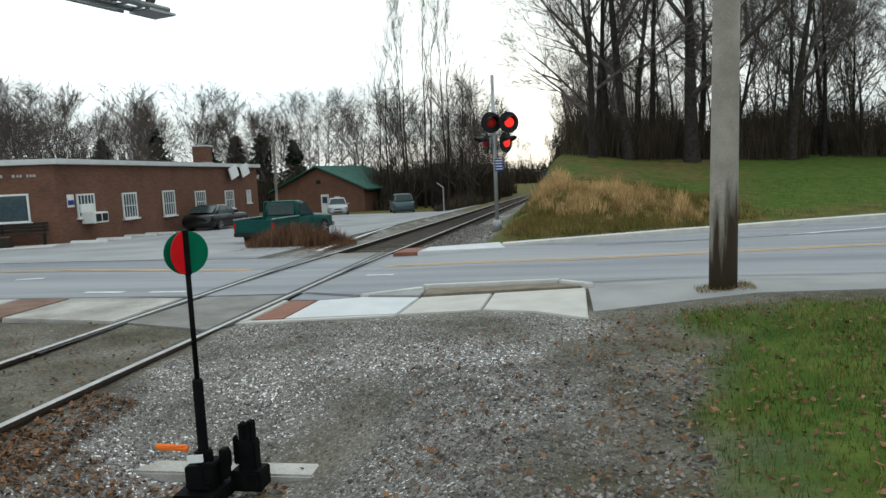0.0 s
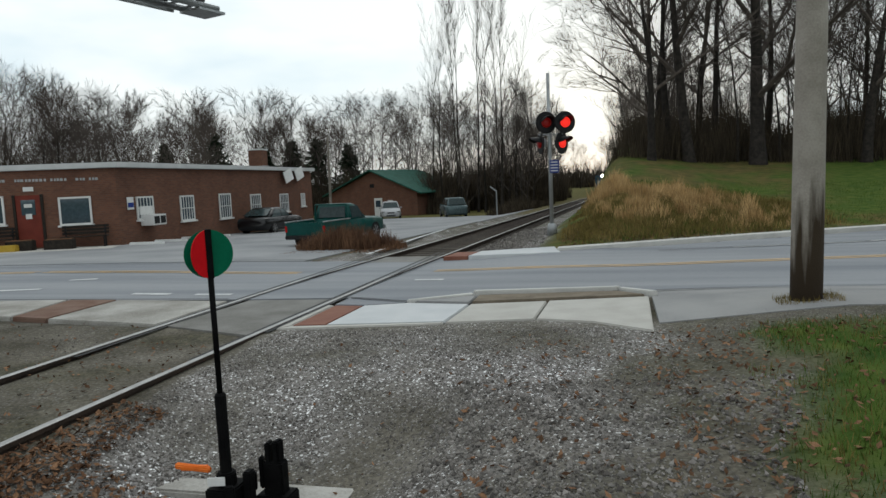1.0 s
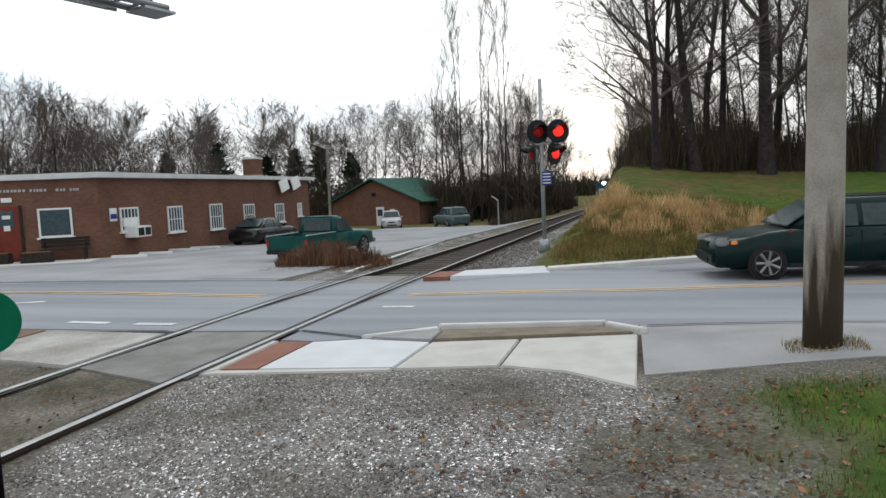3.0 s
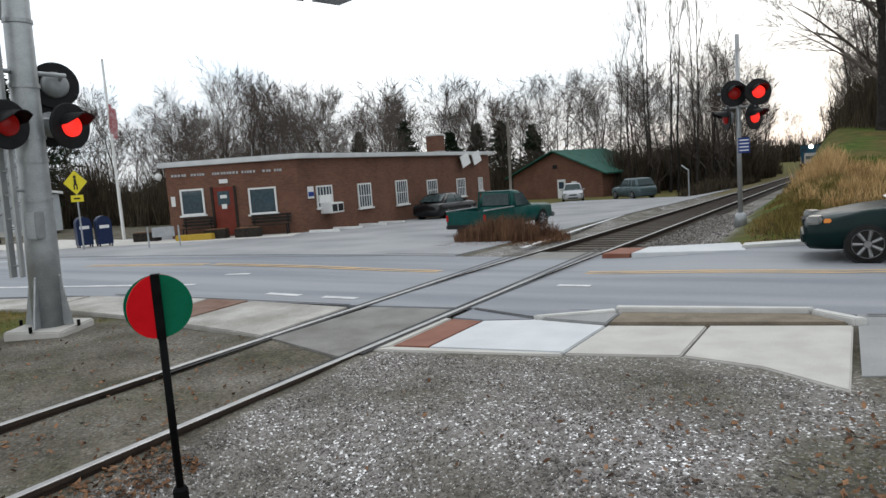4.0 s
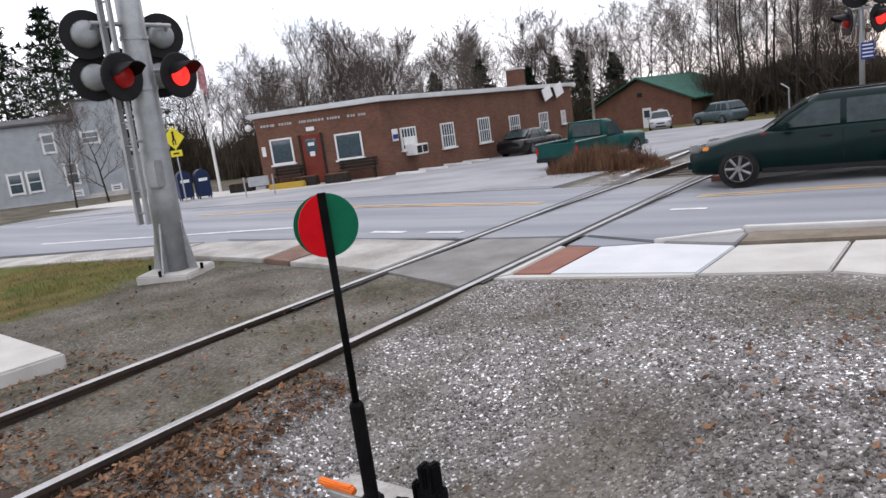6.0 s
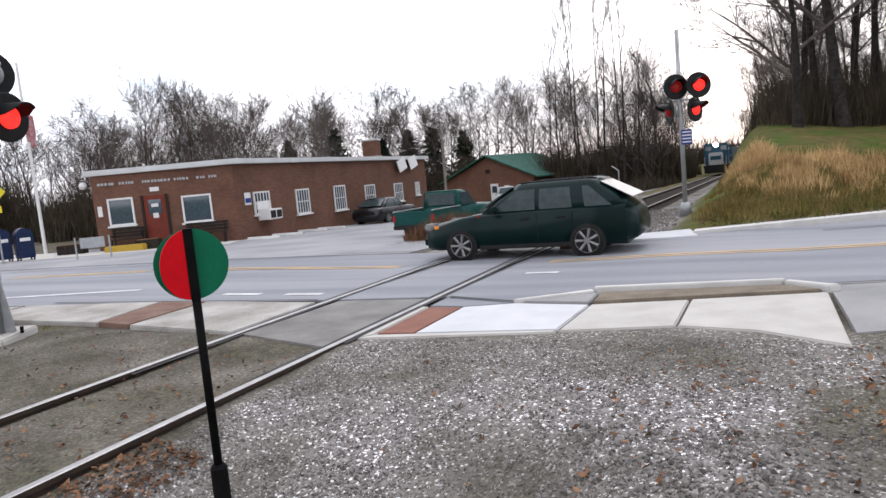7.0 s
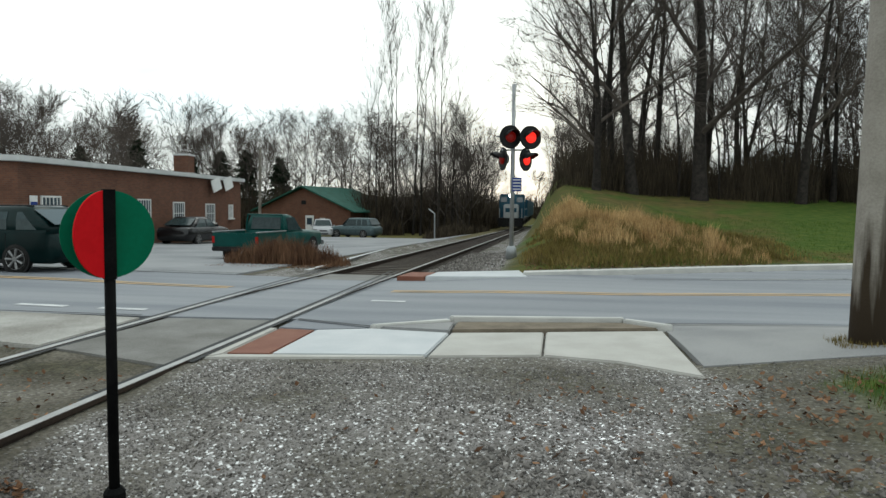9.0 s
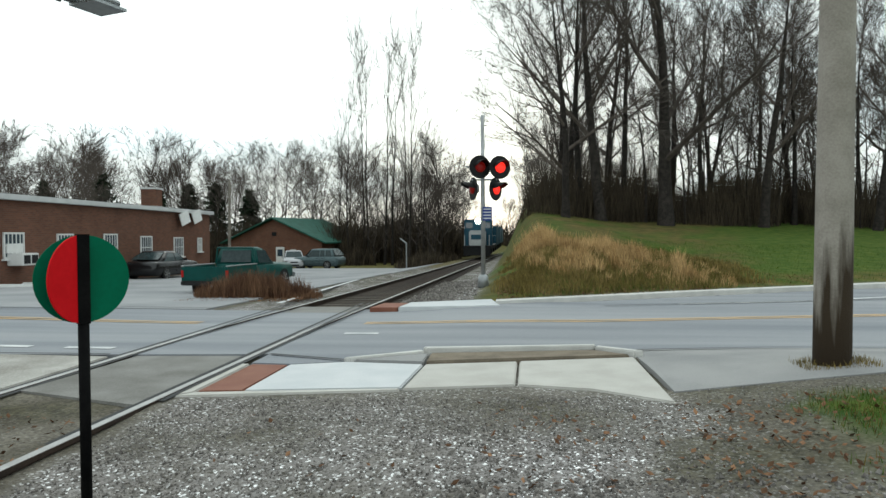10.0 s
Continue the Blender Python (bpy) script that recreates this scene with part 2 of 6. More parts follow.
def pole_material():
    """Weathered pole whose foot is stained dark with a ragged upper edge."""
    m = mat("pole_wood_stained", (0.20, 0.18, 0.155), (0.29, 0.265, 0.235), 0.9, scale=3, fine=50, bump=0.5, spec=0.2)
    n, l = m.node_tree.nodes, m.node_tree.links
    p = n["Principled BSDF"]
    src = p.inputs["Base Color"].links[0].from_socket
    tc, mp, no, sep = n.new("ShaderNodeTexCoord"), n.new("ShaderNodeMapping"), n.new("ShaderNodeTexNoise"), n.new("ShaderNodeSeparateXYZ")
    mp.inputs["Scale"].default_value = (7, 7, 0.7)
    l.new(tc.outputs["Object"], mp.inputs["Vector"])
    l.new(mp.outputs["Vector"], no.inputs["Vector"])
    no.inputs["Scale"].default_value, no.inputs["Detail"].default_value = 1.0, 6
    l.new(tc.outputs["Object"], sep.inputs[0])
    ma, mr = n.new("ShaderNodeMath"), n.new("ShaderNodeMapRange")
    ma.operation = "MULTIPLY_ADD"
    l.new(no.outputs["Fac"], ma.inputs[0])
    ma.inputs[1].default_value = -3.2
    l.new(sep.outputs["Z"], ma.inputs[2])
    mr.inputs["From Min"].default_value, mr.inputs["From Max"].default_value = -1.05, -0.45
    mr.inputs["To Min"].default_value, mr.inputs["To Max"].default_value = 1.0, 0.0
    l.new(ma.outputs[0], mr.inputs["Value"])
    mx = n.new("ShaderNodeMixRGB")
    mx.inputs["Color2"].default_value = (0.034, 0.024, 0.015, 1)
    l.new(mr.outputs["Result"], mx.inputs["Fac"])
    l.new(src, mx.inputs["Color1"])
    l.new(mx.outputs["Color"], p.inputs["Base Color"])
    return m


POLE = pole_material()

# ---- mesh tools ----


class B:
    """Vertices and faces gathered for one mesh."""

    def __init__(self):
        self.v, self.f = [], []

    def add(self, vs, fs):
        k = len(self.v)
        self.v += [tuple(p) for p in vs]
        self.f += [tuple(i + k for i in q) for q in fs]
        return self

    def box(self, c, s, rz=0.0, m=None):
        m = m or pose(c[0], c[1], c[2], 0, 0, rz)
        h = [a / 2 for a in s]
        vs = [m @ Vector((x * h[0], y * h[1], z * h[2])) for z in (-1, 1) for x, y in ((-1, -1), (1, -1), (1, 1), (-1, 1))]
        return self.add(vs, [(3, 2, 1, 0), (4, 5, 6, 7), (0, 1, 5, 4), (1, 2, 6, 5), (2, 3, 7, 6), (3, 0, 4, 7)])

    def cyl(self, p, q, r0, r1=None, n=10, caps=True):
        p, q = Vector(p), Vector(q)
        r1 = r0 if r1 is None else r1
        d = (q - p).normalized()
        a = d.orthogonal().normalized()
        b = d.cross(a)
        vs = []
        for c, r in ((p, r0), (q, r1)):
            vs += [c + (a * math.cos(2 * math.pi * i / n) + b * math.sin(2 * math.pi * i / n)) * r for i in range(n)]
        fs = [(i, (i + 1) % n, n + (i + 1) % n, n + i) for i in range(n)]
        if caps:
            fs += [tuple(range(n - 1, -1, -1)), tuple(range(n, 2 * n))]
        return self.add(vs, fs)

    def lathe(self, rings, p, d, n=16):
        """Rings of (distance along d, radius) from p."""
        p, d = Vector(p), Vector(d).normalized()
        a = d.orthogonal().normalized()
        b = d.cross(a)
        vs, fs = [], []
        for s, r in rings:
            vs += [p + d * s + (a * math.cos(2 * math.pi * i / n) + b * math.sin(2 * math.pi * i / n)) * r for i in range(n)]
        for k in range(len(rings) - 1):
            fs += [(k * n + i, k * n + (i + 1) % n, k * n + n + (i + 1) % n, k * n + n + i) for i in range(n)]
        fs += [tuple(range(n - 1, -1, -1)), tuple(range((len(rings) - 1) * n, len(rings) * n))]
        return self.add(vs, fs)

    def prism(self, poly, z0, z1):
        """Upright prism; z0 and z1 are numbers or functions of x and y."""
        n = len(poly)
        h0 = z0 if callable(z0) else (lambda x, y: z0)
        h1 = z1 if callable(z1) else (lambda x, y: z1)
        vs = [(x, y, h0(x, y)) for x, y in poly] + [(x, y, h1(x, y)) for x, y in poly]
        return self.add(vs, [tuple(range(n - 1, -1, -1)), tuple(range(n, 2 * n))] + [(i, (i + 1) % n, n + (i + 1) % n, n + i) for i in range(n)])

    def mesh(self, name, material, smooth=False, bevel=0.0, seg=2):
        me = bpy.data.meshes.new(name)
        me.from_pydata(self.v, [], self.f)
        bm = bmesh.new()
        bm.from_mesh(me)
        bmesh.ops.recalc_face_normals(bm, faces=bm.faces)
        if bevel:
            es = [e for e in bm.edges if len(e.link_faces) == 2 and e.calc_face_angle() > 0.5]
            bmesh.ops.bevel(bm, geom=es, offset=bevel, segments=seg, affect="EDGES", clamp_overlap=True)
        bm.to_mesh(me)
        bm.free()
        me.materials.append(material)
        if smooth:
            me.polygons.foreach_set("use_smooth", [True] * len(me.polygons))
        return me

    def raw(self, name, material, smooth=False):
        me = bpy.data.meshes.new(name)
        me.from_pydata(self.v, [], self.f)
        me.materials.append(material)
        if smooth:
            me.polygons.foreach_set("use_smooth", [True] * len(me.polygons))
        return me


def part(name, b, material, parent=None, label="", smooth=False, bevel=0.0, m=None):
    """One mesh object, under a thing or a part."""
    ob = new(name, b if isinstance(b, bpy.types.Mesh) else b.mesh(name, material, smooth, bevel))
    if parent:
        ob.parent = parent
    if m:
        ob.matrix_basis = m
    if label:
        ob["label"] = label
    return ob


def thing(name, m, label, category, group="", kind=""):
    ob = new(name)
    ob.empty_display_size = 0.2
    ob.matrix_basis = m
    return tagged(ob, label, category, group, kind)


def setting(name, b, material, label="", smooth=False, bevel=0.0):
    return tagged(part(name, b, material, None, "", smooth, bevel), label, "", "", "structure")


def smooth01(v):
    v = min(1.0, max(0.0, v))
    return v * v * (3 - 2 * v)


# ---- the ground ----
ROAD_X = [-200, -60, -20, -12, -7, -1, 5, 12, 30, 60, 200]
ROAD_NEAR = [-60, -14, 4.6, 7.4, 8.8, 9.1, 9.68, 10.4, 14, 21, 54]
ROAD_MID = [-54, -9, 10.4, 12.0, 12.6, 12.25, 12.6, 14.1, 18.8, 26.4, 59]
ROAD_FAR = [-48, -4, 13.2, 14.3, 14.6, 14.5, 15.7, 19.3, 25.8, 33.8, 67.8]


def road(x, side):
    return float(np.interp(x, ROAD_X, side))


def track_x(y):
    return 0.0 if y < 85 else 0.00033 * (y - 85) ** 2


def track_z(y):
    return -0.020 * max(0.0, min(y, 150) - 10)


def kerb_y(x):
    return float(np.interp(x, [1.6, 3.3, 7.6, 13.2, 30, 60, 200], [14.45, 15.0, 17.3, 20.0, 26, 34, 68]))


def height(x, y):
    """The ground: level round the crossing, falling away behind the road, with the grassed hill."""
    near = (0.021 * min(max(x - 1.2, 0), 3.9) + 0.09 * min(max(x - 5.1, 0), 1.8)) * smooth01((10.5 - y) / 2.5)
    lot = -0.034 * max(0.0, min(y, 36) - 12.5) - 0.029 * max(0.0, min(y, 72) - 36)
    dx = x - track_x(y)
    tr = track_z(y)
    if dx > 1.2:
        tr *= 1 - 0.8 * smooth01((dx - 1.2) / 2.5) * smooth01((26 - y) / 4)
    a = smooth01((-dx - 1.6) / 4)
    z = near + lot * a + tr * (1 - a)
    if dx > 1.2 and y > 13:
        d = y - kerb_y(max(x, 1.6))
        up = 0.06 + 0.088 * max(0, min(d, 34)) + 0.40 * smooth01(d / 4.5) * smooth01((10 - x) / 5)
        k = smooth01((dx - 2.1) / 2.8) * smooth01((d + 0.2) / 0.6)
        z = z * (1 - k) + up * k
    low = smooth01((6.1 - y) / 2.4)
    if abs(x) < 0.76:
        z -= 0.02 * smooth01((7.4 - y) / 1.0) + 0.08 * smooth01((5.2 - y) / 2.5)
    elif x > 0:
        z -= low * (0.15 * smooth01((4.6 - x) / 2.0) * smooth01((x - 0.7) / 0.7) + 0.32 * smooth01((x - 1.0) / 1.0) * smooth01((4.4 - x) / 1.6)) + 0.03 * smooth01((6.9 - y) / 0.8) * smooth01((1.6 - x) / 0.8)
    elif x > -9:
        z -= 0.05 * smooth01((7.2 - y) / 1.5) * smooth01((x + 2.4) / 1.2)
    return z


def ground_z(x, y):
    """The ground's surface with its small unevenness."""
    z = height(x, y)
    if -8 < x < 10 and -3 < y < 9.0:
        z += (0.022 * noise.noise((x * 1.3, y * 1.3, 0)) + 0.008 * noise.noise((x * 3, y * 3, 2))) * (0.3 if abs(x) < 1.2 else 1.0) * (1 - 0.7 * smooth01((y - 6.2) / 0.6))
    return z - 0.01


def zones(x, y):
    """Shares of grass, gravel and dry growth."""
    wob = 0.45 * noise.noise((x * 0.9, y * 0.9, 0.3)) + 0.25 * noise.noise((x * 2.7, y * 2.7, 4.1))
    dx = x - track_x(y)
    grass = grav = dry = 0.0
    if y < 10.5:
        if x > 0.9:
            grass = smooth01((x - 5.4 + wob * 1.2 - 0.06 * (y - 4)) / 0.7) * smooth01((7.0 + 0.12 * (x - 5.5) + wob - y) / 0.5)
            grav = (1 - 0.35 * smooth01((y - 5.5) / 2)) * (1 - 0.75 * smooth01((x - 4.35 + wob * 1.8) / 0.8)) * (1 - 0.6 * smooth01((x - 3.8 + wob) / 0.6) * smooth01((4.6 - y) / 0.8))
        elif x < -4:
            grass = smooth01((-4.3 - x + wob) / 0.7) * smooth01((7.6 - y + wob) / 0.5)
            dry = grass * smooth01(0.7 + wob)
        else:
            grav = 0.15
    elif dx > 1.2:
        d = y - kerb_y(max(x, 1.6))
        grass = smooth01((dx - 2.7 + 0.6 * wob) / 0.8) * smooth01((d - 0.2) / 0.3)
        dry = grass * max(1 - smooth01((x - 8.2 - 0.25 * (y - 18) + wob * 2) / 2.2), 0.8 * (1 - smooth01((d - 1.2) / 1.5)))
        dry *= smooth01(0.62 + 1.3 * noise.noise((x * 0.8, y * 0.8, 3.3)))
        grav = 1 - grass
    elif dx < -1.5 and y > 40:
        grass = smooth01((y - 44 + wob * 3) / 3) * 0.8
        dry = grass
    if abs(dx) <= 2.2 and y > 14:
        grav, grass = (0.2 if abs(dx) < 1.3 else 0.75), 0.0
    if abs(x) > 60 or y < -6 or y > 130:
        grass = 1.0
    return grass, grav, dry


def ground_material():
    m = bpy.data.materials.new("ground")
    m.use_nodes = True
    n, l = m.node_tree.nodes, m.node_tree.links
    p = n["Principled BSDF"]
    p.inputs["Roughness"].default_value, p.inputs["Specular IOR Level"].default_value = 0.95, 0.08
    tc = n.new("ShaderNodeTexCoord")

    def noise_col(scale, detail, lo, hi, c0, c1):
        no, ra = n.new("ShaderNodeTexNoise"), n.new("ShaderNodeValToRGB")
        no.inputs["Scale"].default_value, no.inputs["Detail"].default_value = scale, detail
        l.new(tc.outputs["Object"], no.inputs["Vector"])
        ra.color_ramp.elements[0].position, ra.color_ramp.elements[1].position = lo, hi
        ra.color_ramp.elements[0].color, ra.color_ramp.elements[1].color = (*c0, 1), (*c1, 1)
        l.new(no.outputs["Fac"], ra.inputs["Fac"])
        return ra.outputs["Color"], no.outputs["Fac"]

    def mixed(fac, c0, c1, mode="MIX"):
        mx = n.new("ShaderNodeMixRGB")
        mx.blend_type = mode
        if isinstance(fac, float):
            mx.inputs["Fac"].default_value = fac
        else:
            l.new(fac, mx.inputs["Fac"])
        l.new(c0, mx.inputs["Color1"])
        l.new(c1, mx.inputs["Color2"])
        return mx.outputs["Color"]

    def attr(name):
        at = n.new("ShaderNodeAttribute")
        at.attribute_name = name
        return at.outputs["Fac"]

    dirt, _ = noise_col(1.3, 8, 0.32, 0.68, (0.060, 0.053, 0.038), (0.142, 0.128, 0.104))
    moss, _ = noise_col(7.0, 6, 0.35, 0.65, (0.030, 0.030, 0.016), (0.085, 0.078, 0.046))
    where, _ = noise_col(0.7, 6, 0.46, 0.62, (0, 0, 0), (0.75, 0.75, 0.75))
    dirt = mixed(where, dirt, moss)
    clod, _ = noise_col(30.0, 4, 0.38, 0.60, (0.62, 0.62, 0.62), (1.12, 1.12, 1.12))
    dirt = mixed(1.0, dirt, clod, "MULTIPLY")
    vor, vr = n.new("ShaderNodeTexVoronoi"), n.new("ShaderNodeValToRGB")
    vor.inputs["Scale"].default_value = 66
    l.new(tc.outputs["Object"], vor.inputs["Vector"])
    sepc = n.new("ShaderNodeSeparateColor")
    l.new(vor.outputs["Color"], sepc.inputs[0])
    for pos, c in ((0.0, (0.045, 0.040, 0.036)), (0.5, (0.115, 0.104, 0.100)), (0.85, (0.175, 0.162, 0.158)), (1.0, (0.260, 0.245, 0.240))):
        e = vr.color_ramp.elements[int(pos)] if pos in (0.0, 1.0) else vr.color_ramp.elements.new(pos)
        e.color = (*c, 1)
    l.new(sepc.outputs[0], vr.inputs["Fac"])
    patch, patch_f = noise_col(0.8, 7, 0.33, 0.66, (0.1, 0.1, 0.1), (1, 1, 1))
    gravel = mixed(patch, dirt, vr.outputs["Color"])
    lawn, _ = noise_col(3.0, 8, 0.3, 0.7, (0.024, 0.057, 0.007), (0.078, 0.102, 0.020))
    sere, _ = noise_col(2.0, 8, 0.3, 0.7, (0.040, 0.044, 0.013), (0.135, 0.098, 0.036))
    c = mixed(attr("gravel"), dirt, gravel)
    c = mixed(attr("grass"), c, lawn)
    c = mixed(attr("dry"), c, sere)
    l.new(c, p.inputs["Base Color"])
    bp = n.new("ShaderNodeBump")
    bp.inputs["Strength"].default_value, bp.inputs["Distance"].default_value = 0.4, 0.012
    l.new(vor.outputs["Distance"], bp.inputs["Height"])
    bp.invert = True
    l.new(bp.outputs["Normal"], p.inputs["Normal"])
    return m


def axis(spans):
    out = []
    for a, b, step in spans:
        out += list(np.arange(a, b - 1e-6, step))
    return out + [spans[-1][1]]


GX = axis([(-1500, -300, 300), (-300, -60, 30), (-60, -16, 2.0), (-16, -8, 0.5), (-8, 10, 0.18), (10, 22, 0.6), (22, 70, 3), (70, 300, 23), (300, 1500, 300)])
GY = axis([(-1500, -300, 300), (-300, -20, 28), (-20, -3, 1.0), (-3, 9, 0.18), (9, 26, 0.35), (26, 60, 1.5), (60, 150, 6), (150, 300, 15), (300, 2100, 300)])


def lay_ground():
    b = B()
    nx = len(GX)
    for y in GY:
        for x in GX:
            z = ground_z(float(x), float(y))
            if -8 < x < 10 and -3 < y < 9.0:
                z -= 0.04 * smooth01((y - (float(np.interp(x, [0.8, 2.8, 3.83, 4.45, 5.05], [7.3, 7.55, 7.7, 7.52, 7.1])) if x < 5.1 else road(x, ROAD_NEAR) - 2.2)) / 0.16)
            elif road(x, ROAD_NEAR) - 0.3 < y < road(x, ROAD_FAR) + 0.3:
                z -= 0.03
            elif y > 15 and abs(x - track_x(y)) < 1.9:
                z -= 0.09 * smooth01((y - 15.0) / 1.2)
            b.v.append((x, y, z))
    b.f = [(j * nx + i, j * nx + i + 1, (j + 1) * nx + i + 1, (j + 1) * nx + i) for j in range(len(GY) - 1) for i in range(nx - 1)]
    me = b.raw("ground", ground_material(), True)
    shares = [zones(v[0], v[1]) for v in b.v]
    for k, name in enumerate(("grass", "gravel", "dry")):
        me.attributes.new(name, "FLOAT", "POINT").data.foreach_set("value", [s[k] for s in shares])
    return tagged(new("ground", me), "gravel, bare dirt and grass sloping round the crossing", "ground", "", "structure")


lay_ground()


def strip(name, lo, hi, x0, x1, step, lift, material, label, thick=0.08):
    """A paved band between two lines over x, following the ground."""
    b = B()
    xs = list(np.arange(x0, x1 + 1e-6, step))
    for x in xs:
        for k in range(7):
            y = lo(x) + (hi(x) - lo(x)) * k / 6
            b.v.append((x, y, height(x, y) + lift))
    w = 7
    b.f = [(i * w + k, (i + 1) * w + k, (i + 1) * w + k + 1, i * w + k + 1) for i in range(len(xs) - 1) for k in range(6)]
    rim = [i * w for i in range(len(xs))] + [(len(xs) - 1) * w + k for k in range(1, 7)] + [i * w + 6 for i in range(len(xs) - 2, -1, -1)] + list(range(5, 0, -1))
    k0 = len(b.v)
    b.v += [(b.v[i][0], b.v[i][1], b.v[i][2] - thick) for i in rim]
    m = len(rim)
    b.f += [(rim[i], k0 + i, k0 + (i + 1) % m, rim[(i + 1) % m]) for i in range(m)]
    return setting(name, b, material, label)


strip("road", lambda x: road(x, ROAD_NEAR), lambda x: road(x, ROAD_FAR), -60, 60, 0.6, 0.0, ASPHALT, "worn blue-grey asphalt road over the crossing")
strip("parking_lot", lambda x: road(x, ROAD_FAR) - 0.02, lambda x: 34 if x > -17 else 22.4, -24, -1.9, 0.8, 0.02, LOT, "pale worn asphalt parking lot")
strip("parking_lot_rear", lambda x: 33.9, lambda x: 56, -15, -2.2, 0.8, 0.024, LOT, "pale worn asphalt at the back of the parking lot")
strip("pavement", lambda x: road(x, ROAD_NEAR) - 2.35, lambda x: road(x, ROAD_NEAR) + 0.03, 5.12, 40, 0.6, 0.003, APRON, "grey gravel-topped asphalt walk beside the road")


def slab(name, poly, lift, material, label, base=-0.12, bevel=0.012):
    b = B().prism(poly, lambda x, y: height(x, y) + base, lambda x, y: max(height(x, y), -0.02) + lift)
    return setting(name, b, material, label, bevel=bevel)


# walks at the crossing, with their joints and tactile plates
slab("pavement_border_1", [(0.83, 7.18), (2.79, 7.42), (2.79, 7.49), (0.96, 7.34)], 0.006, CONCRETE, "thin concrete edge of the walk")
slab("pavement_border_2", [(0.83, 7.20), (0.94, 7.35), (0.93, 8.66), (0.84, 8.66)], 0.006, CONCRETE, "thin concrete edge of the walk")
slab("tactile_plate_1", [(0.965, 7.36), (1.37, 7.41), (1.38, 8.60), (0.96, 8.63)], 0.008, DETECT, "brick-red tactile plate set in the walk")
slab("pavement_slab_1", [(1.38, 7.41), (2.79, 7.51), (2.84, 8.60), (1.97, 8.76), (1.39, 8.61)], 0.009, NEWCON, "pale new concrete walk slab")
slab("pavement_slab_2", [(2.815, 7.46), (3.805, 7.60), (3.825, 8.76), (2.865, 8.60)], 0.009, CONCRETE, "cream concrete walk slab")
slab("pavement_slab_3", [(3.83, 7.60), (4.45, 7.42), (5.05, 6.97), (5.08, 9.05), (3.85, 8.77)], 0.010, CONCRETE, "cream concrete walk slab with a splayed end")
slab("kerb_1", [(1.93, 8.80), (2.01, 8.77), (2.78, 9.22), (2.72, 9.33)], 0.05, CURB, "pale concrete kerb ramping to the walk")
slab("kerb_2", [(2.74, 9.34), (2.80, 9.22), (4.70, 9.50), (4.74, 9.62)], 0.085, CURB, "pale concrete kerb")
slab("kerb_3", [(4.76, 9.62), (4.71, 9.50), (5.09, 9.10), (5.20, 9.12)], 0.07, CURB, "pale concrete kerb return")
slab("road_apron_1", [(0.92, 8.69), (1.39, 8.64), (1.92, 8.79), (2.70, 9.34), (1.9, 9.40), (0.92, 9.30)], 0.006, ASPHALT, "worn asphalt running up to the walk")
slab("road_apron_2", [(2.05, 8.77), (2.84, 8.63), (2.82, 9.20)], 0.03, APRON, "grey sloped asphalt behind the kerb")
slab("verge_strip", [(2.87, 8.64), (5.04, 9.08), (4.69, 9.48), (2.85, 9.20)], 0.035, mat("verge_dirt", (0.12, 0.10, 0.076), (0.18, 0.15, 0.115), 0.95, scale=4, fine=40, bump=0.6), "bare dirt strip behind the kerb")
slab("pavement_slab_4", [(-2.78, 7.55), (-1.45, 7.38), (-0.88, 7.30), (-0.88, 8.92), (-2.86, 9.0)], 0.014, DUSTCON, "stained concrete walk slab")
slab("tactile_plate_2", [(-3.50, 7.66), (-2.82, 7.56), (-2.90, 9.0), (-3.78, 9.0)], 0.016, mat("faded_plate", (0.12, 0.065, 0.045), (0.17, 0.11, 0.085), 0.85, scale=3, fine=60, bump=0.1), "faded brick-red tactile plate")
slab("pavement_slab_5", [(-6.3, 7.75), (-3.54, 7.67), (-3.82, 9.0), (-6.6, 8.75)], 0.014, DUSTCON, "pale concrete walk slab")
slab("pavement_slab_6", [(-14, 5.3), (-6.35, 7.72), (-6.65, 8.72), (-14, 6.3)], 0.012, DUSTCON, "pale concrete walk")
slab("pavement_slab_7", [(1.55, 14.35), (3.5, 14.75), (3.3, 15.5), (1.65, 15.25)], 0.03, NEWCON, "pale concrete walk slab behind the road")
slab("tactile_plate_3", [(1.0, 14.3), (1.53, 14.34), (1.62, 15.22), (1.1, 15.2)], 0.02, DETECT, "brick-red tactile plate behind the road")

# far kerb, real step along the hill
b = B()
kx = [3.4, 4.2, 5.5, 7.6, 9, 10.5, 12, 13.2, 18, 24, 30, 45, 60]
for i in range(len(kx) - 1):
    p, q = kx[i], kx[i + 1]
    b.prism([(p, kerb_y(p) - 0.1), (q, kerb_y(q) - 0.1), (q, kerb_y(q) + 0.28), (p, kerb_y(p) + 0.28)], -0.4, lambda x, y: 0.07)
setting("kerb_4", b, CURB, "pale concrete kerb along the grassed hill")


def strip2(name, a, c, w, material, label, lift=0.006):
    """A painted line from a to c."""
    d = (Vector(c) - Vector(a)).normalized()
    s = Vector((-d.y, d.x)) * w / 2
    n = max(1, int((Vector(c) - Vector(a)).length / 0.8))
    bb = B()
    for i in range(n + 1):
        p = Vector(a).lerp(Vector(c), i / n)
        for q in (p - s, p + s):
            bb.v.append((q.x, q.y, height(q.x, q.y) + lift))
    bb.f = [(2 * i, 2 * i + 2, 2 * i + 3, 2 * i + 1) for i in range(n)]
    return setting(name, bb, material, label)


def mid(x):
    return road(x, ROAD_MID)


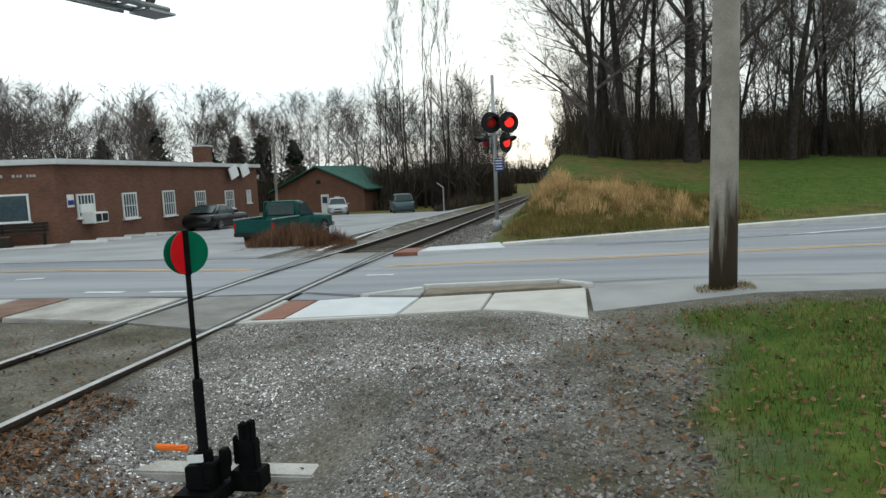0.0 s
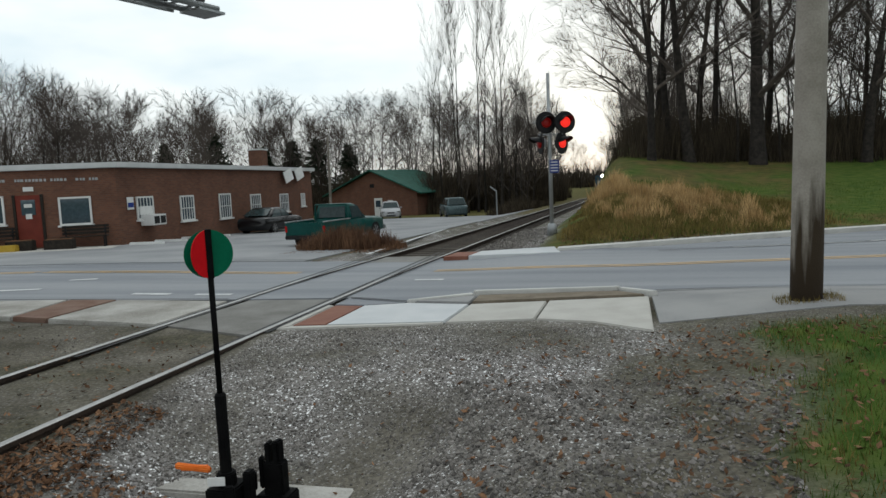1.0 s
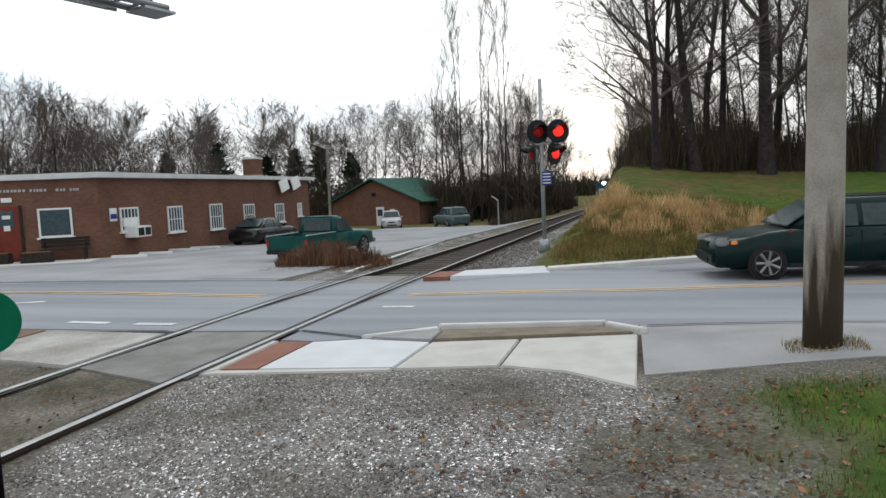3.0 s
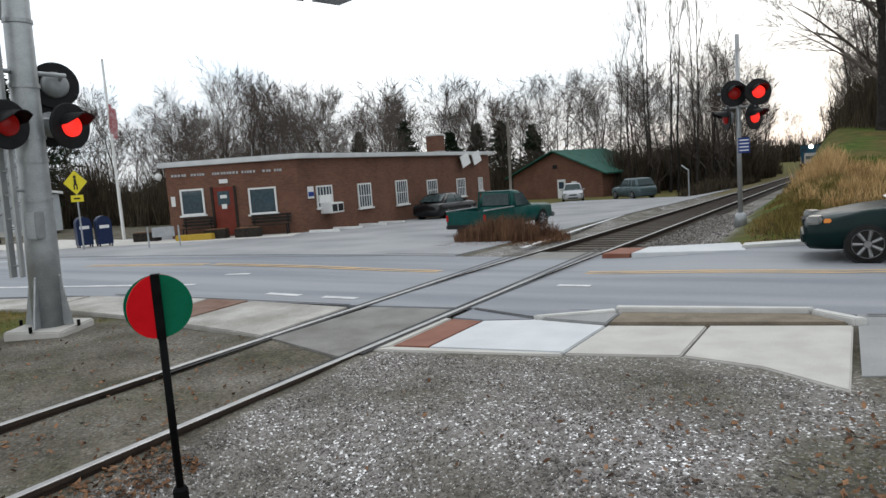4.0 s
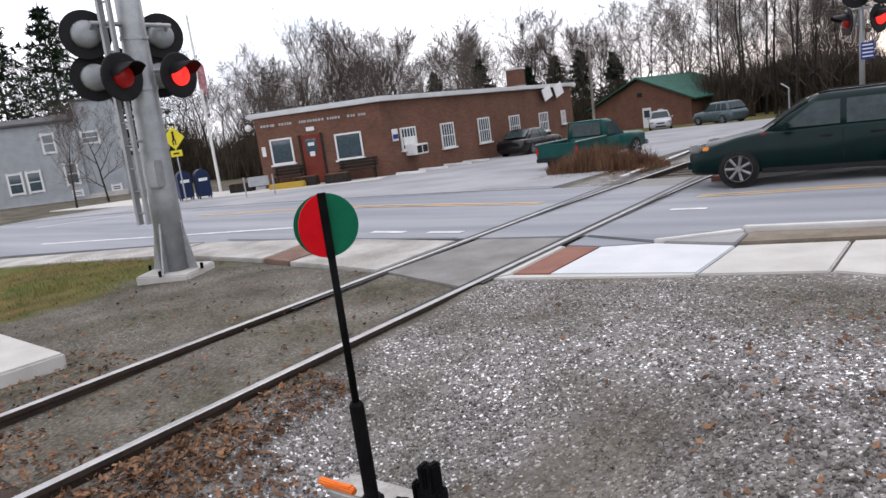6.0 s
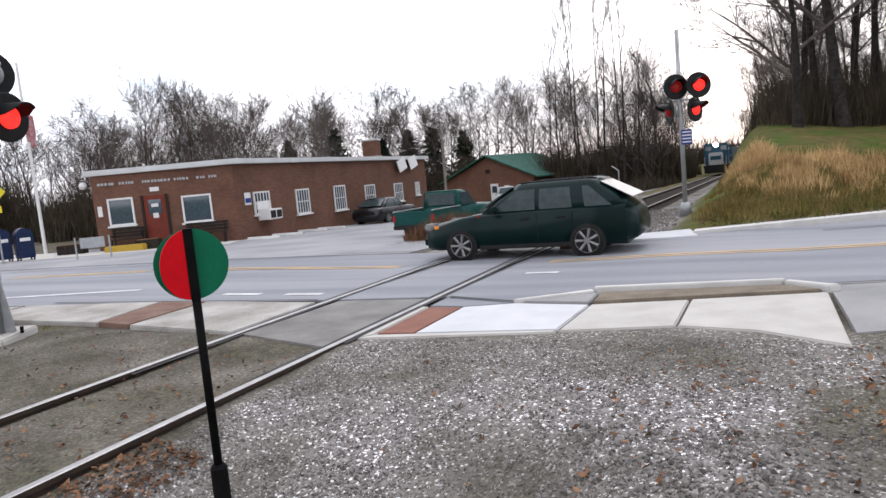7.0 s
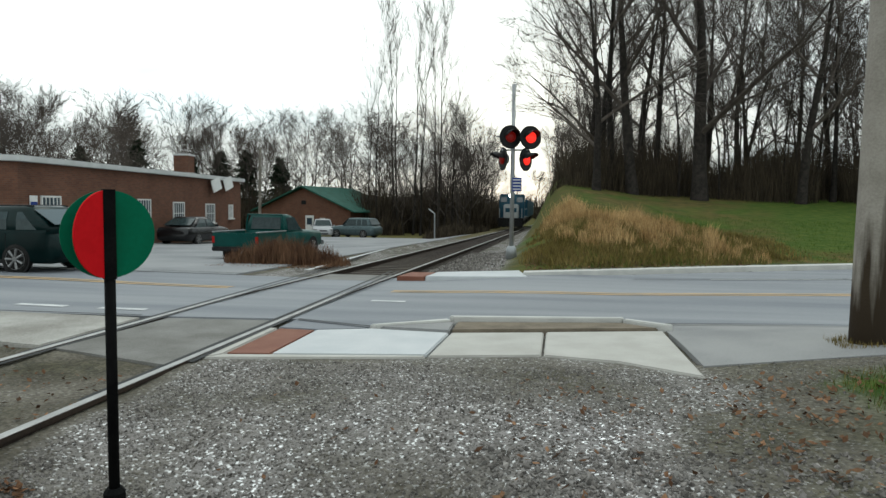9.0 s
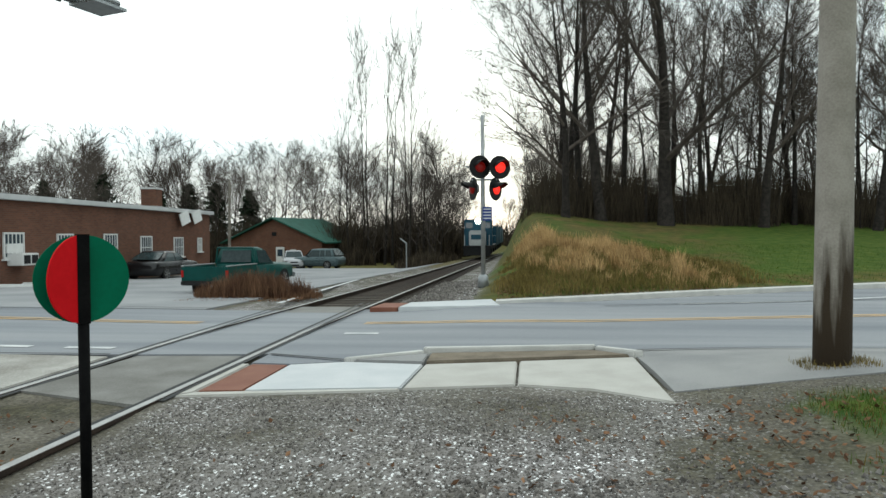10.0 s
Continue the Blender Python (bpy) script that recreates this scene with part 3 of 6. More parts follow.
for i, (x0, x1) in enumerate([(1.35, 5), (5, 12), (12, 30), (-7.8, -1.4), (-12, -8)]):
    for o in (-0.09, 0.09):
        strip2("road_line_%d" % (2 * i + (o > 0)), (x0, mid(x0) + o), (x1, mid(x1) + o), 0.10, PAINTY, "worn yellow centre line")
WL = [((-13.2, 8.5), (-9.4, 9.28)), ((-9.3, 9.3), (-5.5, 10.1)), ((-10.15, 16.2), (-9.5, 17.2)), ((-7.2, 16.5), (-6.4, 17.4)), ((-19.3, 10.8), (-16.9, 12.9)), ((-5.9, 11.2), (-5.38, 11.36)),
      ((-3.1, 9.6), (-2.35, 9.56)), ((-1.85, 9.53), (-1.2, 9.52)), ((1.35, 11.08), (1.85, 11.08)), ((7.0, 15.35), (9.7, 16.1)), ((9.8, 16.15), (14, 18.2)), ((-1.5, 16.2), (-2.6, 30))]
SEAMS = [((-4.4, 14.75), (-1.4, 14.7)), ((-6.2, 8.95), (-0.95, 9.05)), ((0.95, 9.2), (1.95, 8.83)), ((5.2, 9.62), (9.5, 10.1)), ((-14, 13.2), (-4.2, 14.4)), ((5.5, 14.9), (14, 17.2))]
for i, (p, q) in enumerate(SEAMS):
    strip2("road_seam_%d" % i, p, q, 0.05, TRIM, "dark tar seam", 0.02 if i else 0.03)
for i, (p, q) in enumerate(WL):
    strip2("road_mark_%d" % i, p, q, 0.13, PAINTW, "worn white road marking", 0.007)

# ---- the railway ----
track = thing("railway_track", pose(0, 0, 0), "single railway track, worn steel rails, flush with the road at the crossing", "railway track", "", "structure")


def rail(side):
    prof = [(-0.07, -0.16), (0.07, -0.16), (0.07, -0.145), (0.012, -0.125), (0.012, -0.045), (0.036, -0.035), (0.036, -0.004), (0.028, 0.0), (-0.028, 0.0), (-0.036, -0.004), (-0.036, -0.035), (-0.012, -0.045), (-0.012, -0.125), (-0.07, -0.145)]
    ys = [-60, -20, -5, 0, 5, 11, 20, 30, 45, 60, 75, 90, 105, 120, 140, 160, 180, 200]
    for name, sel, material in (("rail", prof, RUST), ("rail_head", [(-0.033, -0.003), (-0.025, 0.004), (0.025, 0.004), (0.033, -0.003)], STEEL)):
        bb = B()
        for y in ys:
            bb.v += [(track_x(y) + side * 0.755 + px, y, track_z(y) + 0.02 + pz) for px, pz in sel]
        n = len(sel)
        bb.f = [(j * n + i, j * n + (i + 1) % n, (j + 1) * n + (i + 1) % n, (j + 1) * n + i) for j in range(len(ys) - 1) for i in range(n)]
        part(name, bb, material, track, "worn bright rail head" if name == "rail_head" else "rusty steel rail")


rail(1), rail(-1)
for s in (1, -1):
    for x in (0.755 - 0.075, 0.755 + 0.07):
        bb = B()
        for y in (5.8 if x < 0.7 else 7.0, 15.2):
            bb.v += [(s * x - 0.028, y, height(s * x, 8) + 0.006), (s * x + 0.028, y, height(s * x, 8) + 0.006)]
        bb.f = [(0, 1, 3, 2)]
        part("flangeway", bb, TRIM, track, "dark groove beside the rail")
TIE_MESH = B().box((0, 0, 0), (2.5, 0.22, 0.16)).mesh("tie", RUST, bevel=0.012)
for i in range(130):
    y = 16.2 + 0.55 * i
    part("tie", TIE_MESH, None, track, m=pose(track_x(y), y, track_z(y) - 0.165))
for i in range(12):
    part("tie", TIE_MESH, None, track, m=pose(0, 2.75 - 0.56 * i, -0.165))
part("crossing_infill", B().prism([(-0.66, 7.25), (0.66, 6.85), (0.66, 15.3), (-0.66, 15.3)], lambda x, y: -0.1, lambda x, y: 0.008 + track_z(y)), INFILL, track, "dusty asphalt between the rails")


def lamp(parent, c, az, lit, back=False, tilt=0.0):
    """Round crossing lamp facing az: black backing disc, lens, hood and housing."""
    d = Vector((math.cos(az), math.sin(az), tilt)).normalized()
    c = Vector(c)
    p = part("lamp_backing", B().lathe([(-0.012, 0.292), (-0.012, 0.305), (0.006, 0.305), (0.012, 0.29)], c, d, 28), SIGBLACK, parent, "round black backing disc")
    part("lens", B().lathe([(0.012, 0.142), (0.05, 0.137), (0.075, 0.092), (0.085, 0.03)], c, d, 20), lit, p, "lit red lens" if lit is REDLIT else "dark red lens", True)
    part("housing", B().lathe([(-0.15, 0.05), (-0.14, 0.11), (-0.08, 0.165), (-0.012, 0.18)], c, d, 20), SILVERBACK, p, "silver lamp housing", True)
    up = Vector((0, 0, 1))
    sd = d.cross(up).normalized()
    bb = B()
    n = 12
    for s, r0 in ((0.0, 0.175), (0.14, 0.175), (0.30, 0.17)):
        for k in (0, 1):
            for i in range(n + 1):
                lim = math.pi * (0.98 if s < 0.1 else 0.9 if s < 0.2 else 0.55) / 2
                a = math.pi / 2 - lim + 2 * lim * i / n
                r = r0 - 0.01 * k
                bb.v.append(tuple(c + d * (0.012 + s) + (sd * math.cos(a) + up * math.sin(a)) * r))
    w = n + 1
    for ring in range(2):
        for k in (0, 1):
            o = ring * 2 * w + k * w
            bb.f += [(o + i, o + i + 1, o + 2 * w + i + 1, o + 2 * w + i) for i in range(n)]
    o = 4 * w
    bb.f += [(o + i, o + i + 1, o + w + i + 1, o + w + i) for i in range(n)]
    part("hood", bb, SIGBLACK, p, "black lamp hood")
    return p


def near_signal():
    x, y = -4.20, 6.68
    t = thing("cantilever_signal", pose(x, y, 0.02, 0, 3.2, 0), "silver cantilever crossing signal with red lamps and a ladder", "crossing signal")
    part("base_slab", B().box((0, 0, 0.0), (0.78, 0.78, 0.16), 28), CONCRETE, t, "concrete footing", bevel=0.02)
    part("mast", B().lathe([(0.08, 0.20), (1.2, 0.195), (2.1, 0.18), (3.4, 0.165), (5.3, 0.15)], (0, 0, 0), (0, 0, 1), 20), GALV, t, "tapered galvanised mast", True)
    for k in range(4):
        a = radians(28 + 90 * k)
        d = Vector((math.cos(a), math.sin(a), 0))
        s = Vector((-d.y, d.x, 0)) * 0.012
        bb = B()
        for o in (-s, s):
            bb.v += [tuple(d * 0.17 + o + Vector((0, 0, 0.09))), tuple(d * 0.33 + o + Vector((0, 0, 0.09))), tuple(d * 0.21 + o + Vector((0, 0, 0.75))), tuple(d * 0.17 + o + Vector((0, 0, 0.8)))]
        bb.f = [(0, 1, 2, 3), (7, 6, 5, 4), (0, 4, 5, 1), (1, 5, 6, 2), (2, 6, 7, 3)]
        part("gusset", bb, GALV, t)
        part("bolt", B().cyl(d * 0.40 + Vector((0, 0, 0.07)), d * 0.40 + Vector((0, 0, 0.15)), 0.022, n=6), BLACKIRON, t)
    for z, r in ((1.75, 0.20), (2.25, 0.192), (2.55, 0.19), (3.2, 0.182), (4.0, 0.175)):
        part("mast_band", B().lathe([(0, r), (0.05, r)], (0, 0, z), (0, 0, 1), 18), GALV, t, "clamp band")
    part("junction_box", B().box((0.16, -0.14, 1.45), (0.16, 0.20, 0.36), 30), GALV, t, "grey metal junction box", bevel=0.015)
    for z, w in ((2.81, 0.5), (3.40, 0.55)):
        part("crossarm", B().cyl((0, -w, z), (0, w, z), 0.03), GALV, t)
    for s, lit in ((-1, REDDIM), (1, REDLIT)):
        lamp(t, (0.26, 0.40 * s, 2.72), radians(10), lit)
        part("lamp_arm", B().cyl((0, 0.40 * s, 2.81), (0.2, 0.40 * s, 2.78), 0.025), GALV, t)
        lamp(t, (-0.30, 0.46 * s, 2.76), radians(160), REDDIM)
        part("lamp_arm", B().cyl((0, 0.42 * s, 2.81), (-0.2, 0.46 * s, 2.78), 0.025), GALV, t)
        lamp(t, (-0.22, 0.52 * s, 3.29), radians(160), REDDIM)
        part("lamp_arm", B().cyl((0, 0.50 * s, 3.40), (-0.1, 0.52 * s, 3.33), 0.025), GALV, t)
    # ladder hung off the mast
    lad = part("ladder", B().box((0.02, -0.40, 3.0), (0.04, 0.09, 4.4), 20).box((0.13, -0.34, 3.0), (0.04, 0.06, 4.4), 20), ALU, t, "pale aluminium ladder")
    for i in range(15):
        part("rung", B().cyl((0.02, -0.40, 0.95 + 0.3 * i), (0.13, -0.34, 0.95 + 0.3 * i), 0.014, n=6), ALU, lad)
    for z in (1.9, 3.4, 4.8):
        part("bracket", B().cyl((0, -0.1, z), (0.07, -0.36, z), 0.02, n=6), GALV, t)
    # cantilever arm
    d = Vector((0.39, 0.92, -0.02)).normalized()
    s = Vector((-d.y, d.x, 0))
    L = 4.65
    up = Vector((0, 0, 1))

    def pipe(name, a, c, r, label="", n=8):
        part(name, B().cyl(a, c, r, n=n), GALV, t, label, True)

    for o, z, far, r in ((0.24, 4.95, L, 0.055), (-0.24, 4.95, L, 0.055), (0.0, 4.81, L - 0.7, 0.03), (-0.2, 4.75, L - 0.95, 0.024), (0.22, 5.5, 2.4, 0.035), (-0.22, 5.5, 2.4, 0.035)):
        pipe("chord", s * o + up * z, s * o + up * z + d * far, r, "galvanised arm chord")
    pipe("hand_rail", d * 0.3 + s * 0.3 + up * 6.0, d * 3.9 + s * 0.3 + up * 5.7, 0.018)
    pipe("hand_rail", d * 0.3 - s * 0.3 + up * 6.0, d * 4.3 - s * 0.3 + up * 5.7, 0.018)
    for i in range(16):
        a = d * (0.2 + 0.29 * i) + up * 4.95
        part("cross_bar", B().box((0, 0, 0), (1, 1, 1), m=look(a, a + s) @ Matrix.Diagonal((0.05, 0.025, 0.46, 1))), GALV, t)
        if i % 3 == 0 and i < 12:
            for o in (0.3, -0.3):
                pipe("rail_post", a + s * o, a + s * o + up * (1.03 - 0.02 * i), 0.012, n=6)
        if i % 2 == 0 and i < 8:
            for o in (0.22, -0.22):
                pipe("strut", a + s * o, a + d * 0.58 + s * o + up * 0.55, 0.02, n=6)
    part("end_plate", B().box((0, 0, 0), (1, 1, 1), m=look(d * (L - 0.15) + up * 4.89, d * L * 2 + up * 4.89) @ Matrix.Diagonal((0.6, 0.04, 0.5, 1))), GALV, t, "flat steel end plate")
    part("sign_plate", B().box((0, 0, 0), (1, 1, 1), m=pose(0.1, -0.5, 4.15, 20, 0, 75) @ Matrix.Diagonal((0.5, 0.015, 0.34, 1))), GALV, t, "grey back of a small plate by the ladder")
    for i, f in enumerate((3.75, 4.25)):
        c = d * f + up * 5.28
        lamp(t, c + Vector((0.2, 0, 0)), radians(12), REDDIM if i else REDLIT)
        lamp(t, c - d * 0.3 - Vector((0.24, 0, 0)), radians(172), REDDIM)
        pipe("lamp_post", c - up * 0.35, c + up * 0.25, 0.03)
        pipe("lamp_arm", c - Vector((0.2, 0, 0)) - d * 0.3, c + Vector((0.18, 0, 0)), 0.022)
    return t


near_signal()


def far_signal():
    t = thing("crossing_signal", pose(3.0, 18.05, height(3.0, 18.05) - 0.02) @ Matrix.Scale(0.92, 4), "silver post with flashing red crossing lamps and a blue plate", "crossing signal")
    part("base", B().lathe([(0, 0.16), (0.28, 0.13), (0.34, 0.09)], (0, 0, 0), (0, 0, 1), 12), GALV, t, "grey post foot", True)
    part("mast", B().cyl((0, 0, 0.2), (0, 0, 4.55), 0.058, 0.052, 14), ALU, t, "aluminium post", True)
    part("crossarm", B().cyl((-0.45, -0.05, 3.2), (0.62, -0.05, 3.2), 0.028), GALV, t)
    lamp(t, (-0.06, -0.22, 3.17), radians(-62), REDDIM)
    lamp(t, (0.46, -0.22, 3.15), radians(-62), REDLIT)
    lamp(t, (-0.26, 0.02, 2.62), radians(205), REDDIM)
    lamp(t, (0.34, -0.02, 2.60), radians(-30), REDLIT)
    part("crossarm", B().cyl((-0.3, 0.0, 2.85), (0.38, 0.0, 2.85), 0.025), GALV, t)
    sign = part("plate", B().box((0.12, -0.09, 1.95), (0.25, 0.012, 0.36)), BLUESIGN, t, "small blue notice plate")
    for i in range(4):
        part("text_bar", B().box((0.12, -0.099, 2.07 - 0.08 * i), (0.20, 0.004, 0.028)), WHITE, sign)
    for s in (-1, 1):
        part("crossbuck_blade", B().box((0, 0, 0), (1, 1, 1), m=pose(0.02, 0.0, 4.1, s * 42, 0, 8) @ Matrix.Diagonal((0.012, 0.2, 1.15, 1))), WHITE, t, "white crossbuck blade seen edge on")
    return t


far_signal()


def switch_stand():
    x, y = 2.46, 3.62
    z = height(x, y) + 0.09
    t = thing("switch_stand", pose(x, y, 0), "black iron switch stand with a red and green round target", "switch stand")
    part("rod", B().cyl((0, 0, 0.40), (0, 0, 1.27), 0.017, n=10), BLACKIRON, t, smooth=True)
    part("sleeve", B().lathe([(-0.17, 0.034), (0.43, 0.034), (0.445, 0.024)], (0, 0, 0), (0, 0, 1), 12), BLACKIRON, t)
    part("base", B().box((0, 0, z + 0.03), (0.30, 0.34, 0.09)).box((0, 0, z + 0.16), (0.18, 0.2, 0.16)).cyl((0, 0, z + 0.2), (0, 0, z + 0.32), 0.06), BLACKIRON, t, "cast iron base", bevel=0.01)
    part("jaw", B().box((0.13, 0.03, z + 0.22), (0.05, 0.07, 0.20)), BLACKIRON, t, bevel=0.008)
    part("jaw", B().box((0.07, -0.09, z + 0.20), (0.06, 0.05, 0.14), 30), BLACKIRON, t, bevel=0.008)
    h = part("throw_lever", B().box((-0.20, -0.02, z + 0.335), (0.17, 0.035, 0.03), 8).cyl((-0.10, -0.01, z + 0.325), (-0.32, -0.03, z + 0.345), 0.021), ORANGE, t, "bright orange lever grip", bevel=0.006)
    part("tag", B().box((0.0, -0.105, z + 0.30), (0.10, 0.008, 0.05), 15), WHITE, t, "white tag")
    part("latch", B().box((0.23, 0.17, z + 0.22), (0.13, 0.09, 0.22)).box((0.195, 0.17, z + 0.38), (0.04, 0.07, 0.13), 5).box((0.255, 0.17, z + 0.385), (0.045, 0.07, 0.15), -8).box((0.23, 0.17, z + 0.06), (0.22, 0.16, 0.14)).box((0.15, 0.15, z + 0.26), (0.03, 0.05, 0.2), 12).box((0.11, 0.10, z + 0.22), (0.05, 0.05, 0.12), 20), BLACKIRON, t, "upright black foot latch", bevel=0.01)
    for az, m, lab in ((-40, TARGETG, "green disc"), (-8, TARGETR, "red disc")):
        d = Vector((math.cos(radians(az)), math.sin(radians(az)), 0))
        part("target_disc", B().lathe([(-0.0025, 0.140), (0.0025, 0.140)], (0, 0, 1.267), d, 40), m, t, lab)
    part("clamp", B().box((0, 0, 1.267), (0.036, 0.036, 0.284), 45), BLACKIRON, t, "black strap over the discs")
    return t


switch_stand()
for i, (yy, x0, x1) in enumerate([(4.02, 1.02, 3.05), (3.44, 0.92, 2.95)]):
    o = part("switch_tie", B().box(((x0 + x1) / 2, 0, 0), (x1 - x0, 0.21, 0.18), 0).mesh("switch_tie", TIE, bevel=0.015), None, m=pose(0, yy, height(2.4, yy) - 0.035, 0, 0, 1.5))
    tagged(o, "long weathered grey wooden switch tie under the stand", "railway tie", "switch ties")


def utility_pole(x, y, h, r, label):
    t = thing("utility_pole", pose(x, y, height(x, y)), label, "utility pole")
    z0 = 1.15 if r > 0.12 else 0.3
    part("shaft", B().lathe([(-0.2, r), (0.5, r * 0.985), (z0, r * 0.97), (2.2, r * 0.94), (3.5, r * 0.91), (6, r * 0.85), (h, r * 0.7)], (0, 0, 0), (0.012, 0.004, 1), 28), POLE if r > 0.12 else POLEWOOD, t, "grey weathered wooden shaft", True)
    return t


utility_pole(6.63, 7.98, 9.5, 0.158, "weathered grey wooden utility pole with a dark worn foot")
utility_pole(-19.2, 53.5, 7.2, 0.12, "slim grey wooden utility pole behind the parking lot")


# ---- buildings ----
def post_office():
    """Flat-roofed brick building: front with door and two windows, long side with barred windows."""
    K, BL, BR = Vector((-15.05, 23.45)), Vector((-19.9, 20.6)), Vector((-16.6, 44.6))
    FL = BR + Vector((-9.0, -1.5))
    LL = BL + Vector((-3.5, 6.0))
    zt = 2.96
    t = thing("brick_building", pose(0, 0, 0), "low flat-roofed red-brick building with a white roof edge", "building")
    body = B().prism([tuple(BL), tuple(K), tuple(BR), tuple(FL), tuple(LL)], -1.6, zt - 0.16)
    part("wall", body, BRICK, t, "red-brown brick walls")
    out = [BL + Vector((-0.2, -0.2)), K + Vector((0.25, -0.15)), BR + Vector((0.25, 0.2)), FL + Vector((-0.2, 0.2)), LL + Vector((-0.2, 0))]
    part("roof_edge", B().prism([tuple(p) for p in out], zt - 0.16, zt + 0.06), FASCIA, t, "white metal roof edge", bevel=0.02)
    part("roof", B().prism([tuple(p * 0.985 + Vector((-18.5, 32)) * 0.015) for p in out], zt + 0.0, zt + 0.075), ROOFTAR, t, "dark flat roof")

    def on(a, c):
        """A frame on the wall from a to c: x along, y outwards."""
        d = (c - a).normalized()
        nrm = Vector((d.y, -d.x))
        m = Matrix(((d.x, nrm.x, 0, a.x), (d.y, nrm.y, 0, a.y), (0, 0, 1, 0), (0, 0, 0, 1)))
        return m, (c - a).length

    def opening(m, u, w, z0, z1, name, bars=0, sill=True):
        f = part(name, B().box((0, 0, 0), (1, 1, 1), m=m @ pose(u, -0.01, (z0 + z1) / 2) @ Matrix.Diagonal((w, 0.08, z1 - z0, 1))), WINGLASS, t, "dark glass window")
        fr = B()
        e = 0.07
        for du, dz, sw, sz in ((0, (z1 - z0) / 2, w + e, e), (0, -(z1 - z0) / 2, w + e, e), (-w / 2, 0, e, z1 - z0), (w / 2, 0, e, z1 - z0)):
            fr.box((0, 0, 0), (1, 1, 1), m=m @ pose(u + du, 0.02, (z0 + z1) / 2 + dz) @ Matrix.Diagonal((sw, 0.09, sz, 1)))
        part("window_frame", fr, WHITE, f, "white window frame")
        if sill:
            part("window_sill", B().box((0, 0, 0), (1, 1, 1), m=m @ pose(u, 0.07, z0 - 0.06) @ Matrix.Diagonal((w + 0.2, 0.16, 0.07, 1))), WHITE, f)
        for i in range(bars):
            part("bar", B().box((0, 0, 0), (1, 1, 1), m=m @ pose(u - w / 2 + w * (i + 1) / (bars + 1), 0.055, (z0 + z1) / 2) @ Matrix.Diagonal((0.028, 0.03, z1 - z0, 1))), WHITE, f)
        if bars:
            part("bar", B().box((0, 0, 0), (1, 1, 1), m=m @ pose(u, 0.06, (z0 + z1) / 2) @ Matrix.Diagonal((w, 0.03, 0.04, 1))), WHITE, f)
        return f

    mf, lf = on(BL, K)
    g = -0.20
    opening(mf, 1.05, 0.95, 0.75, 1.80, "window")
    opening(mf, 4.06, 1.12, 0.60, 1.66, "window")
    dr = part("door", B().box((0, 0, 0), (1, 1, 1), m=mf @ pose(2.40, 0.01, g + 1.0) @ Matrix.Diagonal((0.86, 0.06, 2.05, 1))), REDDOOR, t, "dark red entrance door")
    part("door_frame", B().box((0, 0, 0), (1, 1, 1), m=mf @ pose(2.40 - 0.49, 0.03, g + 1.0) @ Matrix.Diagonal((0.09, 0.1, 2.1, 1))).box((0, 0, 0), (1, 1, 1), m=mf @ pose(2.40 + 0.49, 0.03, g + 1.0) @ Matrix.Diagonal((0.09, 0.1, 2.1, 1))), DARKWOOD, dr)
    part("door_window", B().box((0, 0, 0), (1, 1, 1), m=mf @ pose(2.40, 0.045, g + 1.55) @ Matrix.Diagonal((0.5, 0.02, 0.6, 1))), WINGLASS, dr)
    part("notice", B().box((0, 0, 0), (1, 1, 1), m=mf @ pose(2.40, 0.06, g + 1.62) @ Matrix.Diagonal((0.28, 0.015, 0.14, 1))), WHITE, dr)
    part("notice", B().box((0, 0, 0), (1, 1, 1), m=mf @ pose(2.40, 0.06, g + 1.2) @ Matrix.Diagonal((0.22, 0.015, 0.2, 1))), WHITE, dr)
    part("house_plate", B().box((0, 0, 0), (1, 1, 1), m=mf @ pose(2.45, 0.02, 2.07) @ Matrix.Diagonal((0.36, 0.03, 0.17, 1))), WHITE, t, "small white plate over the door")
    part("wall_notice", B().box((0, 0, 0), (1, 1, 1), m=mf @ pose(0.22, 0.02, 1.35) @ Matrix.Diagonal((0.17, 0.03, 0.42, 1))), WHITE, t, "white notice by the corner")
    rnd = random.Random(5)
    u = 0.3
    while u < 4.95:
        w = rnd.uniform(0.06, 0.11)
        if rnd.random() > 0.14:
            part("letter_bar", B().box((0, 0, 0), (1, 1, 1), m=mf @ pose(u, 0.02, 2.44 - 0.012 * u) @ Matrix.Diagonal((w, 0.02, 0.10, 1))), ALU, t)
        u += w + 0.045
    ms, ls = on(K, BR)

    for u, w, z0, z1 in ((1.75, 1.1, 0.62, 1.55), (5.03, 1.1, 0.36, 1.5), (8.68, 1.15, 0.25, 1.5), (12.28, 1.2, 0.22, 1.38), (16.3, 1.2, 0.2, 1.3), (19.45, 0.6, 0.42, 1.25)):
        opening(ms, u, w, z0, z1, "window", bars=4)
    ac = part("air_conditioner", B().box((0, 0, 0), (1, 1, 1), m=ms @ pose(1.85, 0.32, 0.56) @ Matrix.Diagonal((0.95, 0.62, 0.46, 1))), WHITE, t, "white window air conditioner", bevel=0.02)
    for k in (0, 1):
        part("grille", B().box((0, 0, 0), (1, 1, 1), m=ms @ pose(1.62 + 0.45 * k, 0.635, 0.56) @ Matrix.Diagonal((0.36, 0.02, 0.32, 1))), TRIM, ac)
    part("board", B().box((0, 0, 0), (1, 1, 1), m=ms @ pose(1.75, 0.06, 0.98) @ Matrix.Diagonal((0.9, 0.05, 0.36, 1))), WHITE, t, "white filler board over the air conditioner")
